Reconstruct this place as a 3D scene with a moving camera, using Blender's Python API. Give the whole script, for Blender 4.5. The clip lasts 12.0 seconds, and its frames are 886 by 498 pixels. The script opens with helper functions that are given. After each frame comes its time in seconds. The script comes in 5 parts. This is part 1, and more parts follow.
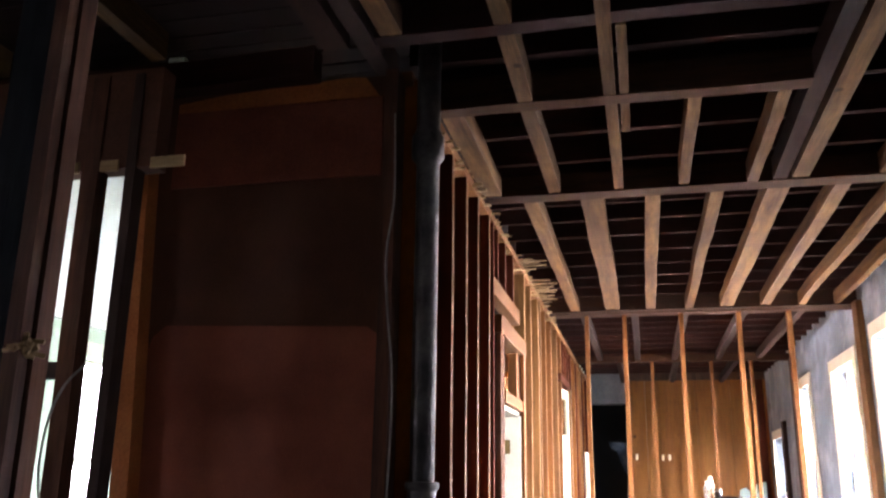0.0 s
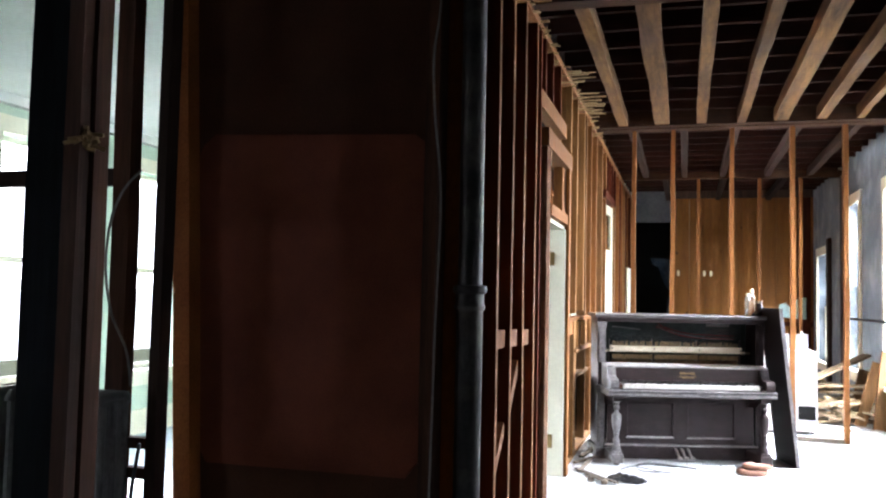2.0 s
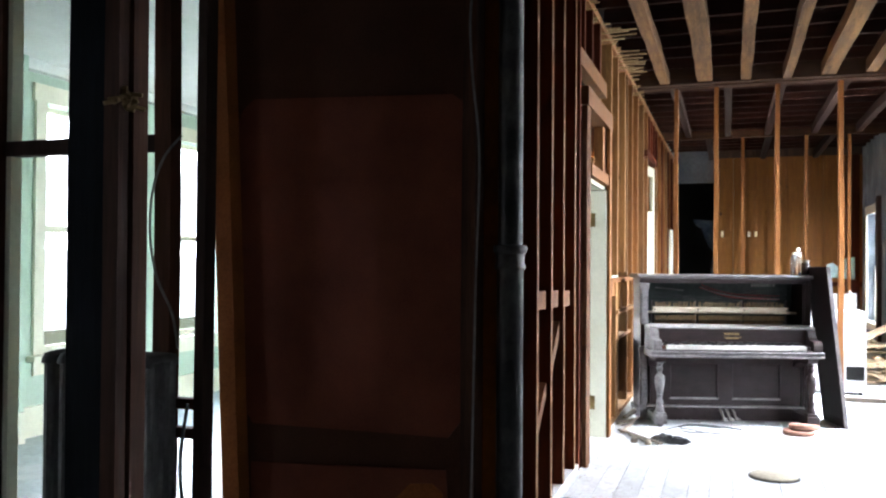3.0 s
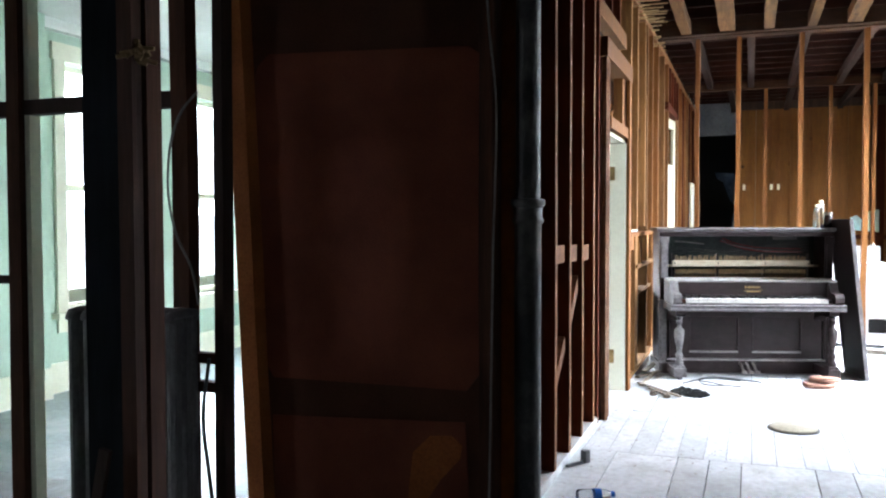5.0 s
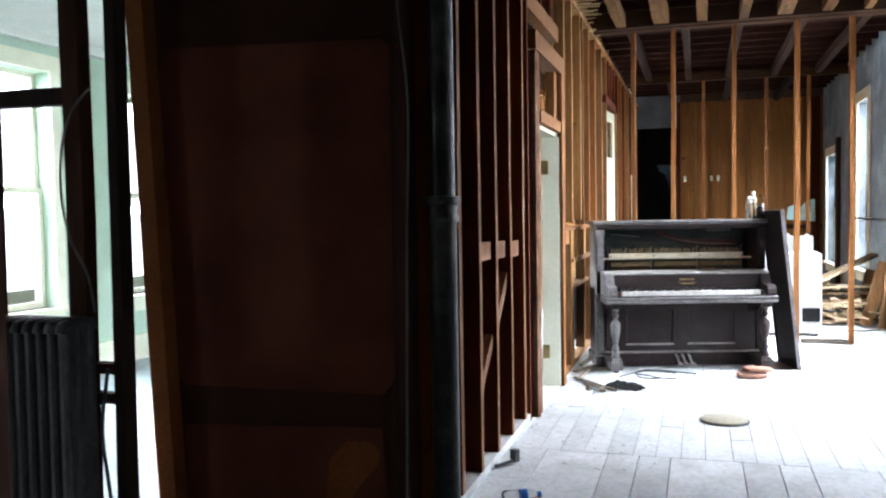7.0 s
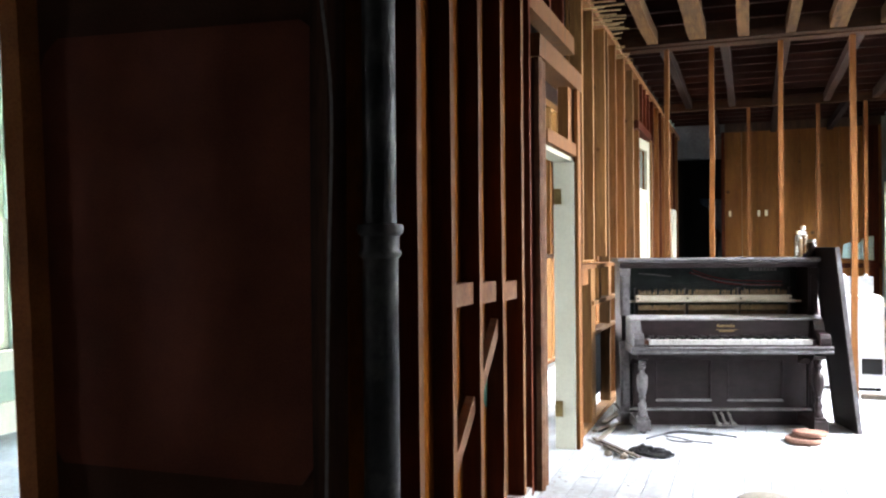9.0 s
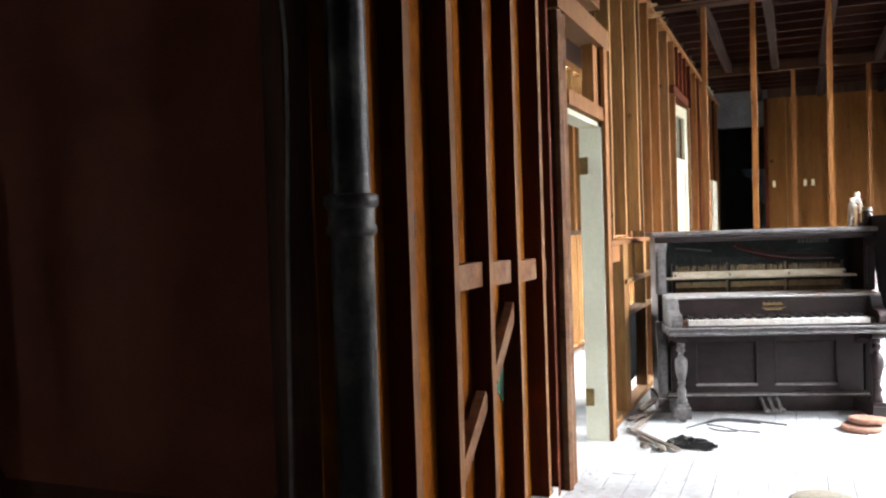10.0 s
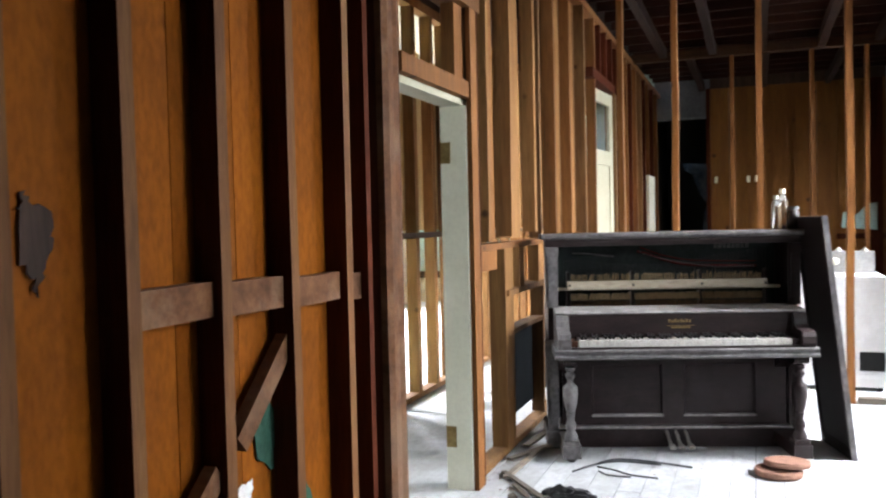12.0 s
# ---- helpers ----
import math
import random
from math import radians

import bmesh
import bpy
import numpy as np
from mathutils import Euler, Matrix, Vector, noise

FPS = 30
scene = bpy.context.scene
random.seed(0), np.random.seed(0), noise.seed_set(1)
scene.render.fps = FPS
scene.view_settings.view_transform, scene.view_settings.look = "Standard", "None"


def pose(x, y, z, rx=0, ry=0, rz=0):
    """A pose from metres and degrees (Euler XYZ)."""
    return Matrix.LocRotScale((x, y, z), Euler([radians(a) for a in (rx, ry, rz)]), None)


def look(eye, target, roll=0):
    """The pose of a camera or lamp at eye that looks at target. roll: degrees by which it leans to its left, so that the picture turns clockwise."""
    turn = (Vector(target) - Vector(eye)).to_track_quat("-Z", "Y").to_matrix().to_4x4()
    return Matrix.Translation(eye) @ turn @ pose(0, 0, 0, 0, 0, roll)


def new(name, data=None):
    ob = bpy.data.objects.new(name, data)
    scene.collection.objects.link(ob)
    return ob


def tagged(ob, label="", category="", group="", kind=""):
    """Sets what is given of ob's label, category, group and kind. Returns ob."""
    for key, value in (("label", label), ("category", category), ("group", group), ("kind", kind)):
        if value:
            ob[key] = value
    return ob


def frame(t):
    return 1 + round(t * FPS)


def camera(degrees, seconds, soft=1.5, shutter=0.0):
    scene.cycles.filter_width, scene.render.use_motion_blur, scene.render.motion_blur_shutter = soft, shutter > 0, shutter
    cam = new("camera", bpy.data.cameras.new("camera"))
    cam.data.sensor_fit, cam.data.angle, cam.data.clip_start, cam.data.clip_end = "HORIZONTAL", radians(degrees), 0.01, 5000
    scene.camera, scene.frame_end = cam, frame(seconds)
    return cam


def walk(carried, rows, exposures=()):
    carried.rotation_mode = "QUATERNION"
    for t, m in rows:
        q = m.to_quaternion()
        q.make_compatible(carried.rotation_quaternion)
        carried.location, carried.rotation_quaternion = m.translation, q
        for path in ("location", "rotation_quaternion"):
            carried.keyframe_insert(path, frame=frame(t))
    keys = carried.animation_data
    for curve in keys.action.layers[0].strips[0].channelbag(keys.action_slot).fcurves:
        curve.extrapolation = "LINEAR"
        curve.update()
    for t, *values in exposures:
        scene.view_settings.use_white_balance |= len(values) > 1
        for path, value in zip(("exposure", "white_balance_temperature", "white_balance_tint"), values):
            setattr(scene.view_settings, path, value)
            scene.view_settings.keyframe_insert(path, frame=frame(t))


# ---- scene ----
cam = camera(55.3, 12.0, soft=2.2, shutter=0.5)
PATH = [
    (0, (0.642, -0.212, 1.485), (0.199, 1.665, 2.015), 0.8),
    (0.5, (0.627, -0.206, 1.463), (0.14, 1.691, 1.867), 1.1),
    (1, (0.626, -0.198, 1.45), (0.096, 1.714, 1.701), 1.2),
    (1.5, (0.623, -0.197, 1.441), (0.083, 1.721, 1.622), 1.2),
    (2, (0.616, -0.197, 1.433), (0.065, 1.723, 1.545), 1.2),
    (2.5, (0.619, -0.189, 1.423), (0.032, 1.721, 1.501), 0.8),
    (3, (0.615, -0.186, 1.409), (-0.026, 1.708, 1.44), 0.4),
    (5, (0.621, -0.178, 1.4), (-0.063, 1.7, 1.328), -0.1),
    (5.5, (0.656, -0.203, 1.405), (-0.017, 1.679, 1.327), -0.7),
    (6, (0.62, -0.16, 1.405), (-0.077, 1.713, 1.322), -1.1),
    (6.5, (0.647, -0.124, 1.41), (-0.048, 1.75, 1.327), -2.4),
    (7, (0.742, -0.024, 1.417), (0.162, 1.889, 1.33), -0.9),
    (9, (0.819, 0.896, 1.404), (0.136, 2.776, 1.403), -0.5),
    (9.5, (0.785, 1.125, 1.411), (0.085, 2.999, 1.418), -0.8),
    (10, (0.792, 1.379, 1.384), (0.023, 3.225, 1.338), -1.8),
    (10.5, (0.888, 1.653, 1.387), (0.078, 3.481, 1.366), 0.8),
    (11, (0.919, 1.983, 1.38), (0.21, 3.852, 1.339), 0.6),
    (11.5, (0.981, 2.296, 1.386), (0.366, 4.198, 1.34), -0.7),
    (12, (1.062, 2.586, 1.402), (0.368, 4.461, 1.339), -1.3),
]
EXPOSURES = [(0.0, 1.45, 6500, 30), (1.0, 1.0, 6200, 22), (2.0, 0.5, 6100, 15), (3.0, 0.42, 6050, 13), (6.0, 0.25, 5900, 11), (7.0, 0.1, 5950, 11), (9.0, 0.08, 6200, 13), (10.0, 0.08, 6500, 13), (10.5, 0.08, 6600, 13), (11.0, -0.12, 6500, 13), (11.5, -0.6, 6400, 13), (12.0, -0.7, 6350, 13)]
walk(cam, [(t, look(eye, target, roll)) for t, eye, target, roll in PATH], EXPOSURES)

# ---- world, sun, large lights ----
world = bpy.data.worlds.new("world")
scene.world = world
world.use_nodes = True
wn = world.node_tree
sky = wn.nodes.new("ShaderNodeTexSky")
sky.sky_type, sky.sun_disc = "NISHITA", False
sky.sun_elevation, sky.sun_rotation = radians(38), radians(70)
wn.links.new(sky.outputs[0], wn.nodes["Background"].inputs[0])
wn.nodes["Background"].inputs[1].default_value = 0.15
sun_data = bpy.data.lights.new("sun", "SUN")
sun_data.energy, sun_data.angle, sun_data.color = 1.2, radians(15), (1.0, 0.96, 0.9)
sun = new("sun", sun_data)
sun.matrix_world = look((30, 14, 24), (0, 8, 0))


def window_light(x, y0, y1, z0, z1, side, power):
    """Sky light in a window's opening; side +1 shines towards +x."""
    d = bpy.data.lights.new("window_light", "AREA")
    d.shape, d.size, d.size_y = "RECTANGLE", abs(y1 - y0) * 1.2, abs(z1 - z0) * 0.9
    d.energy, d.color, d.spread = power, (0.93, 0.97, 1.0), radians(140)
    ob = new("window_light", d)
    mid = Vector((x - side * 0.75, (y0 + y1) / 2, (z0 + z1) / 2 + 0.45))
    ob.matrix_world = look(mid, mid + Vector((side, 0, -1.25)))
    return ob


# ---- materials ----
def mat(name, a, b, rough=0.7, metal=0.0, scale=6.0, stretch=(1, 1, 1), bump=0.25, fine=60.0, stain=None, stain_amount=0.5, vary=0.0, spec=0.15, grain=0.45, knots=0.0):
    """Two-scale procedural surface: grain between colours a and b, stains, bump and a random shade per piece."""
    m = bpy.data.materials.new(name)
    m.use_nodes = True
    nt = m.node_tree
    n, l = nt.nodes, nt.links
    p = n["Principled BSDF"]
    p.inputs["Roughness"].default_value, p.inputs["Metallic"].default_value = rough, metal
    p.inputs["Specular IOR Level"].default_value = spec
    tc = n.new("ShaderNodeTexCoord")
    mp = n.new("ShaderNodeMapping")
    mp.inputs["Scale"].default_value = stretch
    l.new(tc.outputs["Object"], mp.inputs["Vector"])
    info = n.new("ShaderNodeObjectInfo")
    off = n.new("ShaderNodeVectorMath")
    off.operation = "MULTIPLY_ADD"
    l.new(info.outputs["Random"], off.inputs[0])
    off.inputs[1].default_value = (7.3, 5.1, 3.7)
    l.new(mp.outputs[0], off.inputs[2])
    big = n.new("ShaderNodeTexNoise")
    big.inputs["Scale"].default_value, big.inputs["Detail"].default_value, big.inputs["Roughness"].default_value = scale, 6, 0.65
    l.new(off.outputs[0], big.inputs["Vector"])
    small = n.new("ShaderNodeTexNoise")
    small.inputs["Scale"].default_value, small.inputs["Detail"].default_value = fine, 4
    l.new(off.outputs[0], small.inputs["Vector"])
    ramp = n.new("ShaderNodeValToRGB")
    ramp.color_ramp.elements[0].position, ramp.color_ramp.elements[1].position = 0.32, 0.68
    ramp.color_ramp.elements[0].color, ramp.color_ramp.elements[1].color = (*b, 1), (*a, 1)
    l.new(big.outputs["Fac"], ramp.inputs[0])
    mix = n.new("ShaderNodeMix")
    mix.data_type, mix.blend_type = "RGBA", "MULTIPLY"
    mix.inputs["Factor"].default_value = grain
    l.new(ramp.outputs[0], mix.inputs["A"])
    gr = n.new("ShaderNodeValToRGB")
    gr.color_ramp.elements[0].position, gr.color_ramp.elements[1].position = 0.3, 0.6
    gr.color_ramp.elements[0].color, gr.color_ramp.elements[1].color = (0.45, 0.42, 0.4, 1), (1, 1, 1, 1)
    l.new(small.outputs["Fac"], gr.inputs[0])
    l.new(gr.outputs[0], mix.inputs["B"])
    out = mix.outputs["Result"]
    if knots:
        kn = n.new("ShaderNodeTexVoronoi")
        kn.inputs["Scale"].default_value = knots
        ko = n.new("ShaderNodeVectorMath")
        ko.operation = "MULTIPLY_ADD"
        l.new(info.outputs["Random"], ko.inputs[0])
        ko.inputs[1].default_value = (3.3, 8.1, 5.7)
        l.new(tc.outputs["Object"], ko.inputs[2])
        l.new(ko.outputs[0], kn.inputs["Vector"])
        kr = n.new("ShaderNodeValToRGB")
        kr.color_ramp.elements[0].position, kr.color_ramp.elements[1].position = 0.04, 0.09
        kr.color_ramp.elements[0].color, kr.color_ramp.elements[1].color = (0.22, 0.16, 0.12, 1), (1, 1, 1, 1)
        l.new(kn.outputs["Distance"], kr.inputs[0])
        km = n.new("ShaderNodeMix")
        km.data_type, km.blend_type = "RGBA", "MULTIPLY"
        km.inputs["Factor"].default_value = 1.0
        l.new(out, km.inputs["A"])
        l.new(kr.outputs[0], km.inputs["B"])
        out = km.outputs["Result"]
    if stain:
        sn = n.new("ShaderNodeTexNoise")
        sn.inputs["Scale"].default_value, sn.inputs["Detail"].default_value, sn.inputs["Roughness"].default_value = 1.7, 7, 0.7
        l.new(tc.outputs["Object"], sn.inputs["Vector"])
        sr = n.new("ShaderNodeValToRGB")
        sr.color_ramp.elements[0].position, sr.color_ramp.elements[1].position = 0.48, 0.62
        sr.color_ramp.elements[1].color = (stain_amount,) * 3 + (1,)
        l.new(sn.outputs["Fac"], sr.inputs[0])
        ms = n.new("ShaderNodeMix")
        ms.data_type = "RGBA"
        l.new(sr.outputs[0], ms.inputs["Factor"])
        l.new(out, ms.inputs["A"])
        ms.inputs["B"].default_value = (*stain, 1)
        out = ms.outputs["Result"]
    if vary:
        hv = n.new("ShaderNodeHueSaturation")
        mr = n.new("ShaderNodeMapRange")
        mr.inputs["To Min"].default_value, mr.inputs["To Max"].default_value = 1 - vary, 1 + vary
        l.new(info.outputs["Random"], mr.inputs["Value"])
        l.new(mr.outputs[0], hv.inputs["Value"])
        l.new(out, hv.inputs["Color"])
        out = hv.outputs[0]
    l.new(out, p.inputs["Base Color"])
    rr = n.new("ShaderNodeMapRange")
    rr.inputs["To Min"].default_value, rr.inputs["To Max"].default_value = max(rough - 0.12, 0.03), min(rough + 0.15, 1)
    l.new(big.outputs["Fac"], rr.inputs["Value"])
    l.new(rr.outputs[0], p.inputs["Roughness"])
    bp = n.new("ShaderNodeBump")
    bp.inputs["Strength"].default_value, bp.inputs["Distance"].default_value = bump, 0.004
    l.new(small.outputs["Fac"], bp.inputs["Height"])
    l.new(bp.outputs[0], p.inputs["Normal"])
    return m


def glass_mat(name, colour=(1, 1, 1), rough=0.02):
    m = bpy.data.materials.new(name)
    m.use_nodes = True
    p = m.node_tree.nodes["Principled BSDF"]
    p.inputs["Base Color"].default_value = (*colour, 1)
    p.inputs["Transmission Weight"].default_value, p.inputs["Roughness"].default_value = 1.0, rough
    return m


UP, ALONG_X, ALONG_Y = (9, 9, 0.7), (0.7, 9, 9), (9, 0.7, 9)
STUD = mat("old_pine_stud", (0.175, 0.072, 0.019), (0.095, 0.035, 0.009), 0.72, scale=1.6, stretch=UP, fine=14, vary=0.22, knots=3.0)
# dark red wood, with the shade on the stud sides partly in the colour
STUD_RED = mat("dark_red_stud", (0.072, 0.016, 0.006), (0.032, 0.007, 0.003), 0.7, spec=0.05, scale=1.6, stretch=UP, fine=14, vary=0.2)
STUD_GREY = mat("weathered_stud", (0.17, 0.088, 0.034), (0.08, 0.038, 0.015), 0.8, scale=1.6, stretch=UP, fine=14, vary=0.2, knots=3.0)
STUD_DARK = mat("dark_timber", (0.05, 0.028, 0.02), (0.02, 0.012, 0.010), 0.75, scale=1.6, stretch=UP, fine=14, vary=0.2)
STUD_BROWN = mat("brown_timber", (0.105, 0.042, 0.022), (0.042, 0.018, 0.011), 0.75, scale=1.6, stretch=UP, fine=14, vary=0.15)
BACKING = mat("orange_wall_board", (0.225, 0.066, 0.005), (0.155, 0.042, 0.003), 0.7, scale=2.2, stretch=(1, 1, 0.5), fine=45, bump=0.15, spec=0.04, stain=(0.06, 0.017, 0.005), stain_amount=0.3, vary=0.1, knots=2.2)
FARBOARD = mat("honey_wall_board", (0.175, 0.072, 0.014), (0.115, 0.043, 0.008), 0.65, scale=1.6, stretch=(6, 6, 0.5), fine=16, vary=0.12, knots=2.2)
JOIST = mat("pale_joist", (0.14, 0.076, 0.027), (0.035, 0.015, 0.006), 0.9, scale=1.5, stretch=ALONG_Y, fine=12, vary=0.2, stain=(0.06, 0.03, 0.015), stain_amount=0.7, knots=3.0)
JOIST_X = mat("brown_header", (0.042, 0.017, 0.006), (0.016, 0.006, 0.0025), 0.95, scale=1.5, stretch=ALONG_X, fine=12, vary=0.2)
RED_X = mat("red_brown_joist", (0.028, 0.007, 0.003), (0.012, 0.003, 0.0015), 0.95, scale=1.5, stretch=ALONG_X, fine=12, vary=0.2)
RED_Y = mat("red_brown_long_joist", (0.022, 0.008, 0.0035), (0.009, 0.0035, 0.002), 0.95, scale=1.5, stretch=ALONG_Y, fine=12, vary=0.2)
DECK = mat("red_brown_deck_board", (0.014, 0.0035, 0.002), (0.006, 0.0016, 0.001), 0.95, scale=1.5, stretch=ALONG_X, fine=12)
LIT_EDGE = mat("lit_stud_edge", (0.17, 0.075, 0.028), (0.09, 0.034, 0.012), 0.75, scale=1.6, stretch=UP, fine=14, vary=0.15)
DULL_CREAM = mat("dull_cream_door_paint", (0.40, 0.38, 0.28), (0.32, 0.30, 0.21), 0.5, scale=3, fine=50, grain=0.15)
LIGHT_STEEL = mat("bright_steel", (0.55, 0.55, 0.54), (0.4, 0.4, 0.4), 0.35, metal=0.8, scale=6, fine=60)
# lighter pines for brightly lit framing, part of that light put into the colour
STUD_TAN = mat("sunlit_tan_pine", (0.23, 0.115, 0.038), (0.13, 0.057, 0.018), 0.74, scale=1.6, stretch=UP, fine=14, vary=0.22, knots=3.0)
PALE_BOARD = mat("pale_pine_board", (0.56, 0.42, 0.23), (0.42, 0.28, 0.13), 0.75, scale=1.6, stretch=UP, fine=14, vary=0.15, knots=2.5)
NOGGIN = mat("brown_offcut", (0.15, 0.066, 0.028), (0.075, 0.028, 0.011), 0.8, scale=2.5, stretch=(1, 4, 4), fine=14, vary=0.25, stain=(0.22, 0.15, 0.10), stain_amount=0.4)
GREY_WOOD = mat("dusty_grey_wood", (0.20, 0.17, 0.14), (0.10, 0.08, 0.06), 0.9, scale=3, stretch=ALONG_X, fine=20, vary=0.3)
PALE_CHIP = mat("plaster_chip", (0.42, 0.38, 0.32), (0.22, 0.18, 0.14), 0.9, scale=9, fine=60)
THICK_DUST = mat("thick_grey_dust", (0.36, 0.345, 0.335), (0.17, 0.16, 0.158), 0.85, scale=9, fine=50, bump=0.3)
LATH = mat("lath_wood", (0.40, 0.29, 0.15), (0.24, 0.15, 0.07), 0.85, scale=2, stretch=ALONG_X, fine=14, vary=0.25)
PANEL_DARK = mat("dark_hardboard", (0.105, 0.042, 0.022), (0.07, 0.028, 0.015), 0.75, scale=2.5, fine=120, bump=0.1)
PANEL_RED = mat("reddish_hardboard", (0.235, 0.068, 0.036), (0.15, 0.042, 0.023), 0.7, scale=2.5, fine=150, bump=0.1)
PANEL_ORANGE = mat("bare_orange_board", (0.44, 0.15, 0.04), (0.28, 0.085, 0.022), 0.7, scale=2.5, fine=90, bump=0.1)
FLOOR = mat("dusty_white_floor", (0.52, 0.535, 0.545), (0.38, 0.393, 0.402), 0.6, scale=2.2, stretch=(1, 0.6, 1), fine=34, bump=0.2, stain=(0.25, 0.235, 0.205), stain_amount=0.5, vary=0.09, grain=0.3)
FLOOR_GAP = mat("floor_gap_dirt", (0.10, 0.09, 0.08), (0.05, 0.045, 0.04), 0.9)
GREEN_FLOOR = mat("grey_blue_floor", (0.36, 0.42, 0.46), (0.24, 0.29, 0.32), 0.4, scale=2, fine=30, stain=(0.5, 0.52, 0.52), stain_amount=0.5, spec=0.4)
PLASTER = mat("blue_grey_plaster", (0.20, 0.235, 0.26), (0.11, 0.135, 0.16), 0.85, scale=1.6, fine=35, bump=0.35, stain=(0.30, 0.335, 0.36), stain_amount=0.6, grain=0.3)
GREEN = mat("pale_green_plaster", (0.52, 0.64, 0.52), (0.45, 0.57, 0.45), 0.7, scale=1.3, fine=40, bump=0.12, grain=0.12)
WHITE = mat("cream_paint", (0.84, 0.83, 0.67), (0.74, 0.72, 0.56), 0.5, scale=3, fine=50, bump=0.12, vary=0.05, spec=0.4, grain=0.12)
CEIL_WHITE = mat("white_ceiling_plaster", (0.8, 0.8, 0.77), (0.7, 0.7, 0.66), 0.85, scale=1.5, fine=40, grain=0.12)
PLAIN = mat("dull_plaster", (0.36, 0.34, 0.31), (0.28, 0.26, 0.24), 0.85, scale=1.5, fine=40, grain=0.3)
# pale mottling is dust, raised to paint in the pipe's window highlight
IRON = mat("black_cast_iron", (0.03, 0.028, 0.026), (0.012, 0.012, 0.012), 0.45, metal=0.3, scale=5, fine=40, bump=0.5, stain=(0.16, 0.148, 0.13), stain_amount=0.5, spec=0.3)
RADIATOR = mat("grey_painted_iron", (0.19, 0.19, 0.182), (0.085, 0.085, 0.083), 0.5, metal=0.2, scale=5, fine=50, spec=0.4)
EBONY = mat("worn_black_varnish", (0.026, 0.015, 0.015), (0.012, 0.007, 0.007), 0.42, scale=3.5, stretch=(1, 5, 5), fine=30, bump=0.15, stain=(0.04, 0.032, 0.033), stain_amount=0.4, spec=0.22)
# darker varnish copy: the piano's shade on the leaning panel is in it
EBONY_SHADED = mat("shaded_black_varnish", (0.016, 0.011, 0.012), (0.008, 0.006, 0.006), 0.7, scale=3.5, stretch=(5, 5, 1), fine=30, bump=0.15, spec=0.05)
DUSTY = mat("dusty_black_varnish", (0.16, 0.15, 0.148), (0.06, 0.055, 0.057), 0.7, scale=5, fine=40, spec=0.22)
PLATE = mat("dark_green_iron_plate", (0.03, 0.04, 0.036), (0.015, 0.018, 0.018), 0.5, metal=0.3, scale=4, fine=40)
IVORY = mat("ivory_key", (0.62, 0.61, 0.57), (0.48, 0.46, 0.41), 0.35, scale=5, fine=60, vary=0.06, spec=0.4)
BLACK_KEY = mat("black_key", (0.02, 0.02, 0.02), (0.012, 0.012, 0.012), 0.4, spec=0.4)
RAIL = mat("beige_hammer_rail", (0.5, 0.45, 0.35), (0.36, 0.31, 0.23), 0.6, stretch=(1, 6, 6), scale=3, fine=20)
FELT = mat("hammer_felt", (0.26, 0.19, 0.105), (0.14, 0.095, 0.05), 0.95, scale=20, fine=90, vary=0.2)
FELT_RED = mat("red_felt", (0.13, 0.016, 0.013), (0.08, 0.01, 0.008), 0.95, scale=20, fine=90)
BRASS = mat("dull_brass", (0.45, 0.33, 0.14), (0.25, 0.17, 0.07), 0.4, metal=0.9, scale=8, fine=60)
STEEL = mat("dull_steel", (0.16, 0.155, 0.15), (0.09, 0.085, 0.08), 0.4, metal=0.9, scale=8, fine=60)
PEDAL = mat("worn_pedal", (0.5, 0.48, 0.44), (0.3, 0.27, 0.24), 0.4, metal=0.7, scale=10, fine=60)
ENAMEL = mat("white_enamel", (0.66, 0.67, 0.67), (0.60, 0.61, 0.61), 0.25, scale=2, fine=30, bump=0.03, spec=0.4, grain=0.12)
BLACK = mat("painted_void_black", (0.012, 0.012, 0.012), (0.008, 0.008, 0.008), 0.8)
BLACK_PLASTIC = mat("black_plastic_sheet", (0.05, 0.052, 0.056), (0.02, 0.02, 0.022), 0.35, scale=6, fine=40, spec=0.5)
TERRA = mat("red_brown_round_board", (0.30, 0.165, 0.12), (0.20, 0.10, 0.07), 0.7, scale=4, fine=40)
COVER = mat("beige_round_cover", (0.30, 0.275, 0.215), (0.19, 0.17, 0.125), 0.6, scale=6, fine=40)
CLOTH = mat("dark_blue_cloth", (0.05, 0.05, 0.11), (0.03, 0.03, 0.06), 0.95, scale=12, fine=120)
CYAN = mat("pale_turquoise_paint", (0.50, 0.70, 0.70), (0.42, 0.60, 0.60), 0.8, scale=4, fine=40)
BLUE = mat("dark_blue_plaster", (0.03, 0.055, 0.085), (0.018, 0.03, 0.05), 0.85, scale=3, fine=40, stain=(0.10, 0.13, 0.16), stain_amount=0.6)
GREY_PLASTER = mat("grey_plaster", (0.14, 0.145, 0.15), (0.09, 0.095, 0.10), 0.85, scale=2, fine=40)
LUMBER = mat("salvaged_board", (0.29, 0.215, 0.135), (0.15, 0.105, 0.062), 0.8, scale=2, stretch=ALONG_X, fine=14, vary=0.3)
WIRE_GREY = mat("grey_cable", (0.25, 0.24, 0.22), (0.16, 0.15, 0.14), 0.6)
BLACK_TIMBER = mat("black_timber", (0.012, 0.015, 0.017), (0.005, 0.006, 0.007), 0.85, scale=1.6, stretch=UP, fine=14, spec=0.05)
BLUE_CAP = mat("blue_plastic_cap", (0.03, 0.15, 0.5), (0.02, 0.10, 0.38), 0.4)
